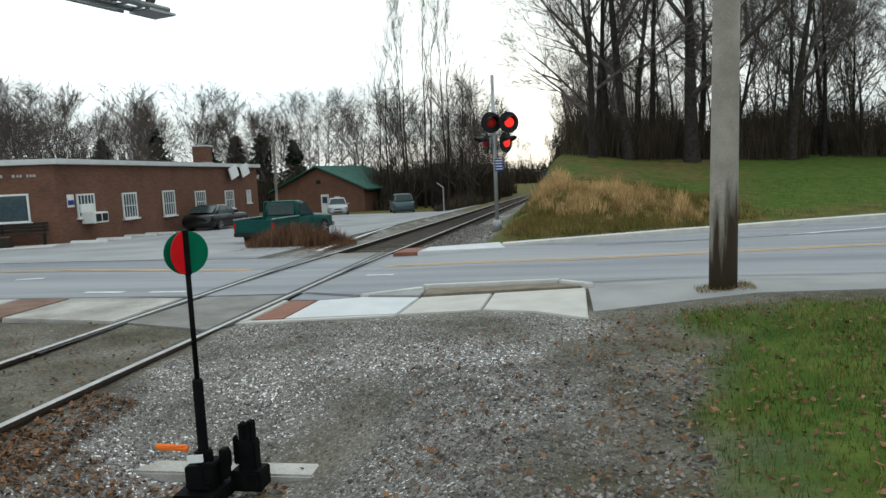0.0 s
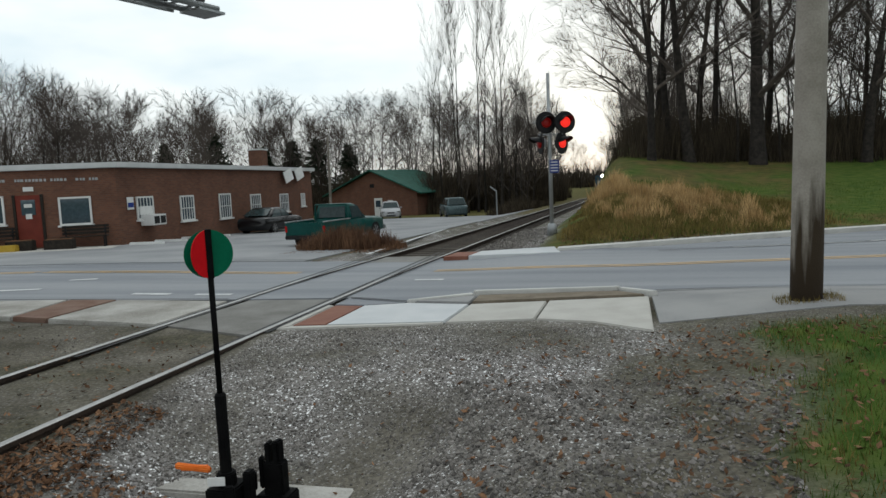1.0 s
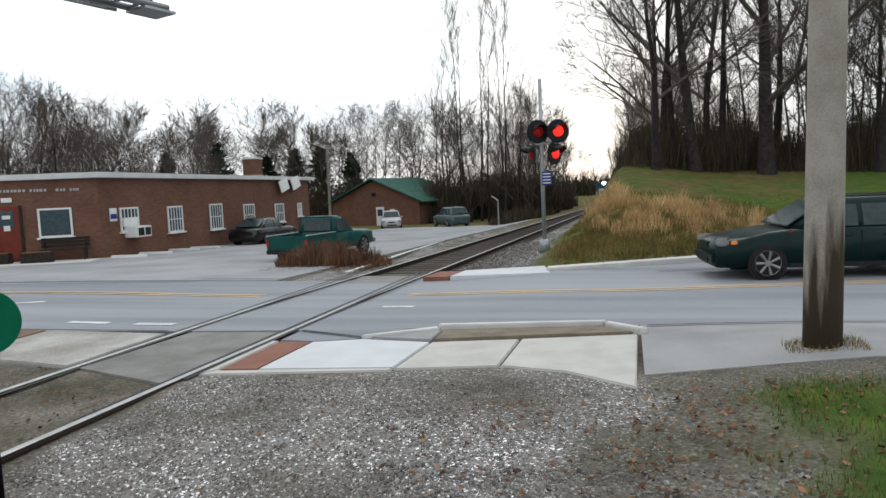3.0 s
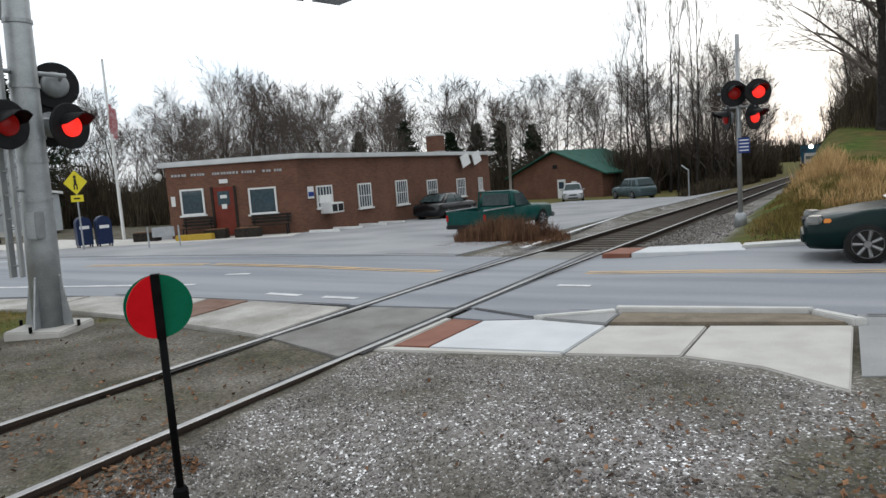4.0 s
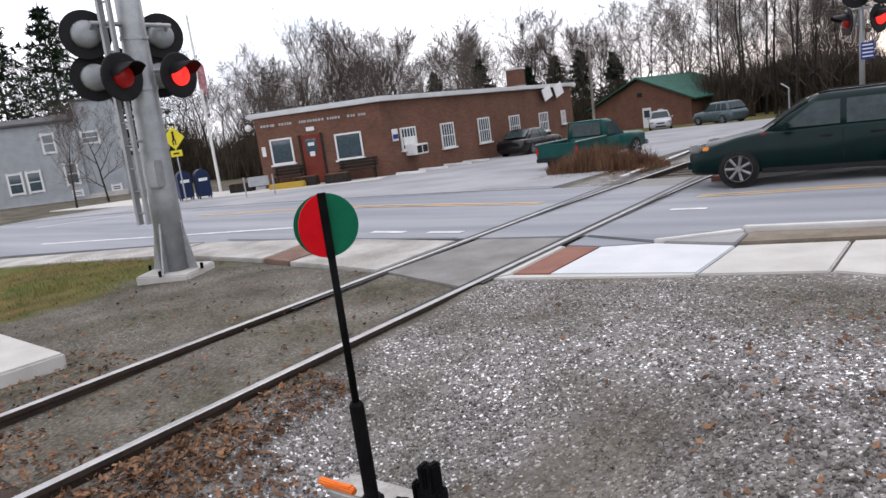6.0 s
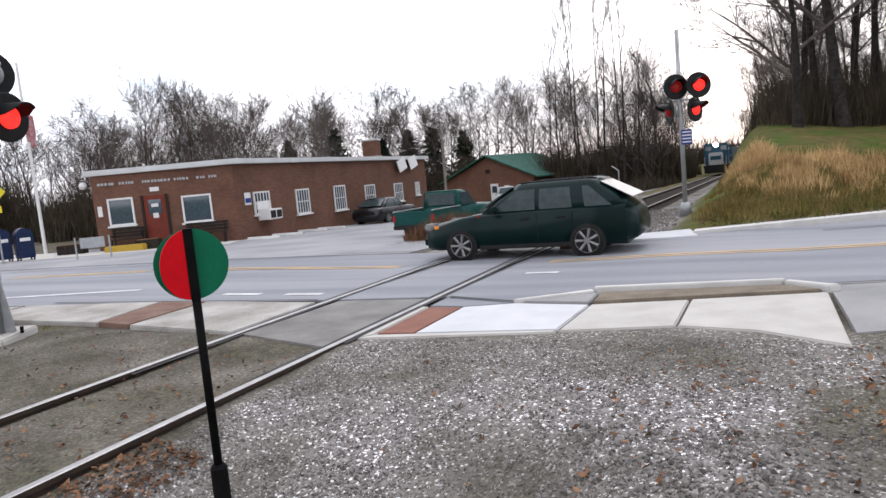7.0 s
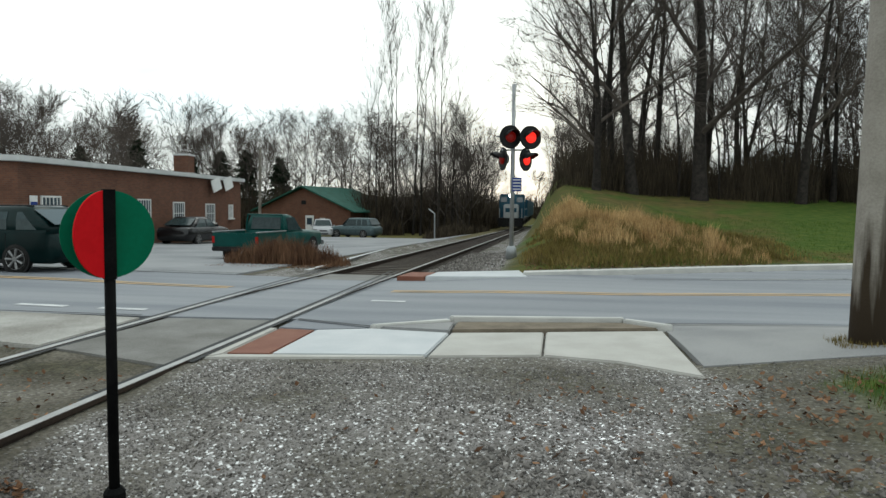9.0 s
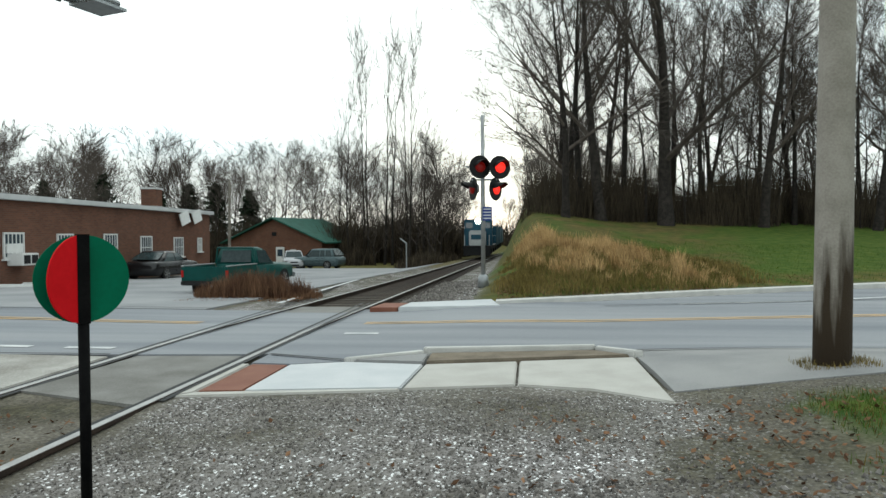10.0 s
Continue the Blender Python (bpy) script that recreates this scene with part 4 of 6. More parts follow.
    ps = part("parking_plate", B().box((0, 0, 0), (1, 1, 1), m=ms @ pose(0.75, 0.04, 1.32) @ Matrix.Diagonal((0.42, 0.02, 0.52, 1))), WHITE, t, "white and blue parking plate")
    part("plate_band", B().box((0, 0, 0), (1, 1, 1), m=ms @ pose(0.75, 0.055, 1.25) @ Matrix.Diagonal((0.36, 0.02, 0.2, 1))), BLUESIGN, ps)
    ch = part("chimney", B().box((-17.0, 38.2, 3.35), (0.85, 0.85, 1.5), 5), BRICK, t, "square brick chimney")
    part("chimney_cap", B().box((-17.0, 38.2, 4.12), (0.95, 0.95, 0.09), 5), FASCIA, ch)
    part("chimney_flashing", B().box((-17.0, 38.2, 3.05), (0.92, 0.92, 0.14), 5), FASCIA, ch)
    # two plain white sign panels by the roof corner, not lamps
    for k, o in ((0, 0.0), (1, 1.0)):
        part("roof_panel", B().box((0, 0, 0), (1, 1, 1), m=ms @ pose(16.5 + 1.8 * k, 0.35, 2.47 + 0.14 * k, 8, -14, 0) @ Matrix.Diagonal((1.2, 0.06, 0.72, 1))), WHITE, t, "white square panel on the roof corner")
    part("lamp_globe", B().lathe([(-0.15, 0.04), (-0.09, 0.13), (0.0, 0.16), (0.09, 0.13), (0.15, 0.04)], (BL.x - 0.35, BL.y - 0.1, 2.45), (0, 0, 1), 12), WHITE, t, "white globe lamp", True)
    return t


post_office()


def gable_house():
    """Brick hut with a green shingle gable roof."""
    x, y = -21.2, 69.0
    z = height(x, y) - 0.15
    t = thing("brick_hut", pose(x, y, z, 0, 0, 80), "small red-brick hut with a green shingle gable roof", "building")
    L, W, e, r = 11.0, 10.8, 2.75, 5.05
    b1 = B().prism([(-0.0, -W / 2), (L, -W / 2), (L, W / 2), (0, W / 2)], -0.5, e)
    part("wall", b1, BRICK, t, "red-brick walls")
    for x0 in (0.0, L - 0.2):
        g = B()
        g.add([(x0, -W / 2, e), (x0, W / 2, e), (x0, 0, r - 0.1), (x0 + 0.2, -W / 2, e), (x0 + 0.2, W / 2, e), (x0 + 0.2, 0, r - 0.1)], [(0, 1, 2), (5, 4, 3), (0, 3, 4, 1), (1, 4, 5, 2), (2, 5, 3, 0)])
        part("gable", g, BRICK, t, "red-brick gable")
    for s in (-1, 1):
        ro = B()
        o, th = 0.7, 0.14
        a, c = (-0.6, s * (W / 2 + o), e - 0.32), (L + 0.5, 0, r)
        ro.add([(a[0], a[1], a[2]), (c[0], a[1], a[2]), (c[0], 0, r), (a[0], 0, r), (a[0], a[1], a[2] + th), (c[0], a[1], a[2] + th), (c[0], 0, r + th), (a[0], 0, r + th)], [(3, 2, 1, 0), (4, 5, 6, 7), (0, 1, 5, 4), (1, 2, 6, 5), (2, 3, 7, 6), (3, 0, 4, 7)])
        part("roof", ro, GREENROOF, t, "green shingle roof slope")
    d = part("door", B().box((-0.04, -0.7, 1.05), (0.08, 0.95, 2.1)), WHITE, t, "pale door")
    part("door_window", B().box((-0.09, -0.7, 1.5), (0.03, 0.6, 0.7)), WINGLASS, d)
    part("notice", B().box((-0.06, -2.2, 1.5), (0.06, 0.6, 0.7)), WHITE, t)
    part("gable_vent", B().box((-0.04, 0.0, 3.45), (0.08, 0.5, 0.4)), TRIM, t)
    part("roof_vent", B().cyl((7.5, -2.6, 2.9), (7.5, -2.6, 3.5), 0.07, n=8), GALV, t)
    return t


gable_house()


def frame_house():
    """Pale two-storey house behind yard trees, with a taller wing and a low garage."""
    x, y = -46, 22
    t = thing("frame_house", pose(x, y, height(x, y) + 0.05, 0, 0, 60), "pale blue-grey clapboard house with white window frames", "house")
    main = part("wall", B().box((-2.1, 3.5, 2.6), (9.8, 7, 5.5)), SIDING, t, "pale blue-grey clapboard wall")
    wing = part("wing", B().box((4.1, 3.6, 3.25), (2.6, 6.6, 6.8)), SIDING, t, "taller pale wing")
    for k in range(44):
        part("clapboard", B().box((-2.1, -0.012, 0.25 + 0.115 * k), (9.8, 0.03, 0.022)), SIDING, main)
    for k in range(55):
        part("clapboard", B().box((4.1, 0.288, 0.25 + 0.115 * k), (2.6, 0.03, 0.022)), SIDING, wing)
    part("foundation", B().box((-1.0, 3.5, -0.2), (12.6, 6.9, 0.7)), CONCRETE, t, "grey foundation")
    part("roof", B().add([(-7.3, -0.3, 5.35), (2.8, -0.3, 5.35), (2.8, 7.3, 5.35), (-7.3, 7.3, 5.35), (-7.3, -0.3, 5.5), (2.8, -0.3, 5.5), (2.8, 7.3, 5.5), (-7.3, 7.3, 5.5), (-5.5, 3.5, 6.1), (2.8, 3.5, 6.1)], [(3, 2, 1, 0), (0, 1, 5, 4), (2, 3, 7, 6), (3, 0, 4, 7), (1, 2, 6, 5), (4, 5, 9, 8), (6, 7, 8, 9), (7, 4, 8), (5, 6, 9)]), HOUSEROOF, t, "low dark shingle roof")
    part("wing_roof", B().box((4.1, 3.6, 6.72), (2.9, 7.0, 0.14)), HOUSEROOF, t, "flat dark roof edge")
    part("garage", B().box((6.5, 4.2, 1.2), (2.2, 5.4, 2.6)), SIDING, t, "pale low garage")
    part("garage_roof", B().add([(5.3, 1.2, 3.0), (7.9, 1.2, 2.5), (7.9, 7.1, 2.5), (5.3, 7.1, 3.0), (5.3, 1.2, 3.16), (7.9, 1.2, 2.66), (7.9, 7.1, 2.66), (5.3, 7.1, 3.16)], [(3, 2, 1, 0), (4, 5, 6, 7), (0, 1, 5, 4), (1, 2, 6, 5), (2, 3, 7, 6), (3, 0, 4, 7)]), WHITE, t, "white-edged sloping roof")
    for u, v, zz, w, h in ((-1.5, -0.03, 1.55, 0.85, 1.35), (-0.35, -0.03, 1.55, 0.85, 1.35), (2.0, -0.03, 1.75, 0.8, 1.4), (1.0, -0.03, 4.0, 0.75, 1.25), (-3.2, -0.03, 4.0, 0.75, 1.25), (3.6, 0.27, 4.1, 1.1, 0.8), (4.6, 0.27, 0.35, 0.6, 0.35), (2.1, -0.03, 0.35, 0.6, 0.3), (6.9, 1.47, 1.9, 0.4, 0.35)):
        f = part("window", B().box((u, v, zz), (w, 0.08, h)), WINGLASS, t, "dark window")
        yy = v - 0.035
        part("window_frame", B().box((u - w / 2, yy, zz), (0.13, 0.06, h + 0.24)).box((u + w / 2, yy, zz), (0.13, 0.06, h + 0.24)).box((u, yy - 0.002, zz + h / 2), (w, 0.06, 0.13)).box((u, yy - 0.002, zz - h / 2), (w, 0.06, 0.13)).box((u, yy + 0.01, zz), (w, 0.05, 0.06)), WHITE, f)
    return t


frame_house()


# ---- vehicles ----
def wheel(parent, x, y, r, w, side):
    h = part("wheel", B().lathe([(-w / 2, r * 0.72), (-w / 2, r * 0.94), (-w / 2 + 0.03, r), (w / 2 - 0.03, r), (w / 2, r * 0.94), (w / 2, r * 0.72)], (x, y, r), (0, 1, 0), 28), TYRE, parent, "black tyre", True)
    part("rim", B().lathe([(0, r * 0.76), (0.012, r * 0.74), (-0.006, r * 0.68), (-0.02, 0.03)], (x, y + side * (w / 2 - 0.005), r), (0, side, 0), 24), RIM, h, "grey alloy rim")
    for k in range(7):
        a = 2 * math.pi * k / 7
        part("spoke", B().cyl((x + 0.06 * math.cos(a), y + side * (w / 2 + 0.004), r + 0.06 * math.sin(a)), (x + r * 0.7 * math.cos(a), y + side * (w / 2 + 0.008), r + r * 0.7 * math.sin(a)), 0.022, 0.030, n=6), RIM, h)
    part("hub", B().cyl((x, y + side * (w / 2 - 0.01), r), (x, y + side * (w / 2 + 0.02), r), 0.055, n=12), RIM, h)
    return h


def loft(sections):
    """A closed shell through rings of equal length."""
    b = B()
    n = len(sections[0])
    for s in sections:
        b.v += [tuple(p) for p in s]
    b.f = [(k * n + i, k * n + (i + 1) % n, (k + 1) * n + (i + 1) % n, (k + 1) * n + i) for k in range(len(sections) - 1) for i in range(n)]
    b.f += [tuple(range(n - 1, -1, -1)), tuple(range((len(sections) - 1) * n, len(sections) * n))]
    return b


def body_shell(stations):
    """Rings across the car; a station is (x, half width, sill z, belt z, top z)."""
    rings = []
    for x, w, z0, zb, zt in stations:
        half = [(0.82 * w, z0), (0.96 * w, z0 + 0.07), (w, z0 + 0.45 * (zb - z0)), (0.985 * w, zb - 0.05), (0.93 * w, zb), (0.72 * w, zt)]
        rings.append([(x, y, z) for y, z in half] + [(x, -y, z) for y, z in reversed(half)])
    return loft(rings)


def arch(parent, x, y, r, side):
    part("wheel_arch", B().lathe([(0, r), (0.012, r)], (x, y, r * 0.86), (0, side, 0), 24), TRIM, parent, "dark wheel arch")


def car(name, m, paint, label, L, W, H, wb, r, cabin, belt, hood, group="", pillars=None):
    """A passenger car facing +x, its ground centre at the origin. cabin: (windscreen foot, roof front, roof back, rear foot) along x."""
    t = thing(name, m, label, "car", group)
    f, k, w = L / 2, -L / 2, W / 2
    fx = wb / 2 + 0.02
    sill = 0.19
    st = [(f, 0.70 * w, 0.26, 0.55, 0.60), (f - 0.07, 0.84 * w, 0.2, 0.60, 0.66), (f - 0.30, 0.95 * w, sill, hood - 0.09, hood - 0.03), (f - 0.8, w, sill, belt - 0.06, hood + 0.03), (cabin[0], w, sill, belt - 0.02, hood + 0.10),
          (0, w, sill, belt, belt + 0.02), (cabin[3] + 0.1, w, sill, belt + 0.02, belt + 0.04), (k + 0.25, 0.97 * w, sill + 0.04, belt, belt + 0.03), (k + 0.06, 0.88 * w, 0.28, belt - 0.12, belt - 0.06), (k, 0.80 * w, 0.32, belt - 0.28, belt - 0.22)]
    part("body", body_shell(st), paint, t, "", True)
    a, bb, c, d = cabin
    zr = H
    g = B()

    def ring(x0, x1, z, wd, fr, bk):
        return [(fr, wd * 0.82, z), (fr - 0.14, wd, z), (bk + 0.14, wd, z), (bk, wd * 0.86, z), (bk, -wd * 0.86, z), (bk + 0.14, -wd, z), (fr - 0.14, -wd, z), (fr, -wd * 0.82, z)]

    zs = [(belt - 0.04, 0.93 * w, a, d), (belt + 0.22, 0.87 * w, a + (bb - a) * 0.52, d + (c - d) * 0.5), (zr - 0.10, 0.77 * w, a + (bb - a) * 0.93, d + (c - d) * 0.93), (zr - 0.03, 0.72 * w, bb, c), (zr, 0.6 * w, bb - 0.16, c + 0.12)]
    glasshouse = loft([ring(0, 0, z, wd, fr, bk) for z, wd, fr, bk in zs])
    part("cabin", glasshouse, paint, t, "", True)

    def pane(name, pts, off):
        bb2 = B()
        c3 = [Vector(p) for p in pts]
        nn = (c3[1] - c3[0]).cross(c3[2] - c3[0]).normalized()
        mid = sum(c3, Vector()) / len(c3)
        nn *= math.copysign(off, nn.dot(mid - Vector((0, 0, 0.9))))
        bb2.add([p + nn * 0.2 for p in c3] + [p + nn for p in c3], [tuple(range(len(c3) - 1, -1, -1)), tuple(range(len(c3), 2 * len(c3)))] + [(i, (i + 1) % len(c3), len(c3) + (i + 1) % len(c3), len(c3) + i) for i in range(len(c3))])
        part(name, bb2, CARGLASS, t, "dark reflecting glass")

    def wy(z):
        return float(np.interp(z, [zs[0][0], zs[1][0], zs[2][0]], [zs[0][1], zs[1][1], zs[2][1]]))

    z0, z1 = belt + 0.02, zr - 0.12
    mid1 = (bb + c) / 2 + 0.12
    lo_f, hi_f = a - 0.30, bb - 0.06
    lo_b, hi_b = d + 0.32, c + 0.16
    m2 = c + 0.62 if (bb - c) > 1.7 else None
    if pillars:
        mid1, m2 = pillars
    spans = [((lo_f, hi_f), (mid1 + 0.03, mid1 + 0.03))]
    if m2:
        spans += [((mid1 - 0.05, mid1 - 0.05), (m2 + 0.02, m2 + 0.06)), ((m2 - (0.20 if pillars else 0.08), m2 - (0.15 if pillars else 0.04)), (lo_b, hi_b))]
    else:
        spans += [((mid1 - 0.05, mid1 - 0.05), (lo_b, hi_b))]
    for (xl, xh), (bl, bh) in spans:
        for s in (1, -1):
            zm = belt + 0.22
            k = (zm - z0) / (z1 - z0)
            pts = [(xl, s * (wy(z0) + 0.012), z0), (xl + (xh - xl) * k, s * (wy(zm) + 0.012), zm), (xh, s * (wy(z1) + 0.012), z1),
                   (bh, s * (wy(z1) + 0.012), z1), (bl + (bh - bl) * k, s * (wy(zm) + 0.012), zm), (bl, s * (wy(z0) + 0.012), z0)]
            inner = [(px, py - s * 0.02, pz) for px, py, pz in pts]
            part("side_window", B().add(pts + inner, [(0, 1, 4, 5), (1, 2, 3, 4), (6, 11, 10, 7), (7, 10, 9, 8)] + [(i, (i + 1) % 6, 6 + (i + 1) % 6, 6 + i) for i in range(6)]), CARGLASS, t, "dark reflecting glass")
    fw = 0.80 * w
    pane("windscreen", [(a - 0.03, -fw, belt + 0.03), (a - 0.03, fw, belt + 0.03), (bb + 0.06, 0.66 * w, zr - 0.08), (bb + 0.06, -0.66 * w, zr - 0.08)], 0.03)
    pane("rear_window", [(d - 0.0, fw, belt + 0.12), (d - 0.0, -fw, belt + 0.12), (c - 0.03, -0.68 * w, zr - 0.08), (c - 0.03, 0.68 * w, zr - 0.08)], 0.014)
    for s in (1, -1):
        part("headlamp", B().box((f - 0.16, s * 0.70 * w, 0.64), (0.22, 0.30, 0.13), -s * 18), LENS, t, "clear headlamp", bevel=0.03)
        part("indicator", B().box((f - 0.31, s * 0.895 * w, 0.63), (0.10, 0.07, 0.075), -s * 12), AMBER, t, "amber indicator", bevel=0.015)
        part("tail_lamp", B().box((k + 0.17, s * 0.885 * w, belt - 0.09), (0.24, 0.10, 0.14), s * 14), TAIL, t, "red tail lamp", bevel=0.02)
        part("door_mirror", B().box((a - 0.38, s * (w + 0.07), belt + 0.06), (0.12, 0.18, 0.12)), paint, t, "door mirror", bevel=0.03)
        part("rocker", B().box((0, s * (0.93 * w), 0.235), (wb - 2.2 * r, 0.05, 0.09)), TRIM, t, bevel=0.01)
        for xx in (mid1 - 0.01, m2 if m2 else lo_b - 0.1):
            part("door_seam", B().box((xx, s * (w - 0.004), (belt + 0.3) / 2), (0.008, 0.012, belt - 0.42)), TRIM, t)
        for xx in (mid1 + 0.22, (m2 or lo_b) + 0.2):
            part("door_handle", B().box((xx, s * (w + 0.0), belt - 0.13), (0.17, 0.03, 0.03)), TRIM, t, bevel=0.006)
        for xx in (fx, fx - wb):
            arch(t, xx, s * (w - 0.008), r * 1.09, s)
            wheel(t, xx, s * (w - 0.07), r, 0.18, s)
    part("front_bumper", B().box((f - 0.10, 0, 0.36), (0.26, 1.62 * w, 0.24)), paint, t, "", bevel=0.06)
    part("grille", B().box((f - 0.01, 0, 0.58), (0.06, 0.7 * w, 0.10)).box((f + 0.03, 0, 0.33), (0.03, 0.9 * w, 0.10)), TRIM, t, "dark grille", bevel=0.01)
    part("rear_bumper", B().box((k + 0.10, 0, 0.42), (0.28, 1.74 * w, 0.22)), paint, t, "", bevel=0.05)
    part("plate", B().box((k - 0.03, 0, belt - 0.30), (0.02, 0.30, 0.11)), RIM, t, "pale rear plate")
    return t


WAGON = car("estate_car", pose(8, 13.1, 0.005, 0, 0, 180), CARGREEN, "dark green estate car with grey alloy wheels, driving over the crossing", 4.00, 1.58, 1.33, 2.33, 0.285, (0.86, 0.16, -1.34, -1.90), 0.84, 0.735, pillars=(-0.27, -0.92))
for s in (1, -1):
    part("roof_rail", B().cyl((0.0, s * 0.47, 1.335), (-1.25, s * 0.47, 1.335), 0.014, n=6).box((0.0, s * 0.47, 1.315), (0.12, 0.04, 0.04)).box((-1.24, s * 0.47, 1.315), (0.12, 0.04, 0.04)), TRIM, WAGON, "black roof rail")
car("saloon_car", pose(-14.15, 34.2, height(-14.15, 34.2), 0, 0, 90), CARBLACK, "black saloon car parked beside the brick wall", 4.6, 1.78, 1.40, 2.65, 0.31, (0.85, 0.15, -1.0, -1.75), 0.88, 0.84)
car("hatchback_car", pose(-15.4, 58.0, height(-15.4, 58.0), 0, 0, -70), CARWHITE, "white and dark car parked by the green-roofed hut", 4.3, 1.76, 1.5, 2.6, 0.31, (0.9, 0.25, -1.5, -1.9), 0.92, 0.86)
SUV = car("sport_utility_car", pose(-10.0, 57.0, height(-10.0, 57.0), 0, 0, 140), CARSILVER, "teal-grey sport utility car rolling slowly past the green-roofed hut", 4.4, 1.8, 1.66, 2.6, 0.34, (0.9, 0.3, -1.65, -2.0), 1.0, 0.95)


def pickup():
    t = thing("pickup_truck", pose(-4.75, 22.0, height(-4.75, 22.0) - 0.02, 0, 0, 84) @ Matrix.Scale(0.82, 4), "dark green pickup truck with a long bed, parked", "pickup truck")
    st = [(2.62, 0.74, 0.38, 0.80, 0.86), (2.5, 0.86, 0.34, 0.92, 0.98), (1.3, 0.90, 0.34, 1.00, 1.06), (0.7, 0.91, 0.34, 1.02, 1.08), (-0.62, 0.91, 0.34, 1.02, 1.06)]
    part("body", body_shell(st), TRUCKGREEN, t, "", True)
    part("bed", B().box((-1.66, 0.86, 0.74), (2.05, 0.09, 0.62)).box((-1.66, -0.86, 0.74), (2.05, 0.09, 0.62)).box((-2.66, 0, 0.74), (0.07, 1.74, 0.62)).box((-1.66, 0, 0.50), (2.05, 1.7, 0.08)), TRUCKGREEN, t, "open truck bed", bevel=0.02)
    for s in (1, -1):
        part("bed_rail", B().box((-1.66, s * 0.86, 1.07), (2.05, 0.10, 0.035)), ALU, t, "pale bed rail")
    zs = [(1.0, 0.86, 0.95, -0.55), (1.35, 0.78, 0.55, -0.50), (1.62, 0.70, 0.22, -0.42), (1.68, 0.60, 0.10, -0.34)]
    part("cab", loft([[(f, w * 0.85, z), (f - 0.12, w, z), (bk, w, z), (bk, -w, z), (f - 0.12, -w, z), (f, -w * 0.85, z)] for z, w, f, bk in zs]), TRUCKGREEN, t, "", True)
    for s in (1, -1):
        bb = B().add([(0.62, s * 0.85, 1.08), (0.30, s * 0.735, 1.56), (-0.36, s * 0.735, 1.56), (-0.42, s * 0.85, 1.08), (0.62, s * 0.868, 1.08), (0.30, s * 0.752, 1.56), (-0.36, s * 0.752, 1.56), (-0.42, s * 0.868, 1.08)], [(0, 1, 2, 3), (4, 5, 6, 7), (0, 1, 5, 4), (1, 2, 6, 5), (2, 3, 7, 6), (3, 0, 4, 7)])
        part("side_window", bb, CARGLASS, t, "dark reflecting glass")
        part("headlamp", B().box((2.5, s * 0.62, 0.80), (0.14, 0.30, 0.17)), LENS, t, bevel=0.02)
        part("tail_lamp", B().box((-2.68, s * 0.85, 0.80), (0.06, 0.09, 0.24)), TAIL, t, "red tail lamp")
        for xx in (1.62, -1.62):
            arch(t, xx, s * 0.90, 0.42, s)
            wheel(t, xx, s * 0.80, 0.36, 0.22, s)
    part("windscreen", B().add([(0.93, -0.68, 1.08), (0.93, 0.68, 1.08), (0.33, 0.62, 1.60), (0.33, -0.62, 1.60), (0.96, -0.68, 1.09), (0.96, 0.68, 1.09), (0.36, 0.62, 1.61), (0.36, -0.62, 1.61)], [(0, 1, 2, 3), (4, 5, 6, 7), (0, 1, 5, 4), (1, 2, 6, 5), (2, 3, 7, 6), (3, 0, 4, 7)]), CARGLASS, t)
    part("rear_window", B().add([(-0.555, -0.62, 1.12), (-0.555, 0.62, 1.12), (-0.46, 0.58, 1.56), (-0.46, -0.58, 1.56), (-0.585, -0.62, 1.12), (-0.585, 0.62, 1.12), (-0.49, 0.58, 1.56), (-0.49, -0.58, 1.56)], [(0, 1, 2, 3), (4, 5, 6, 7), (0, 1, 5, 4), (1, 2, 6, 5), (2, 3, 7, 6), (3, 0, 4, 7)]), CARGLASS, t)
    part("front_bumper", B().box((2.68, 0, 0.48), (0.14, 1.76, 0.2)), ALU, t, bevel=0.03)
    part("grille", B().box((2.63, 0, 0.74), (0.04, 1.0, 0.24)), TRIM, t)
    part("rear_bumper", B().box((-2.76, 0, 0.48), (0.14, 1.7, 0.16)), TRIM, t, bevel=0.03)
    part("roll_bar", B().cyl((-0.62, 0.8, 1.05), (-0.62, 0.72, 1.66), 0.03).cyl((-0.62, -0.8, 1.05), (-0.62, -0.72, 1.66), 0.03).cyl((-0.62, -0.72, 1.66), (-0.62, 0.72, 1.66), 0.03), TRUCKGREEN, t)
    return t


pickup()


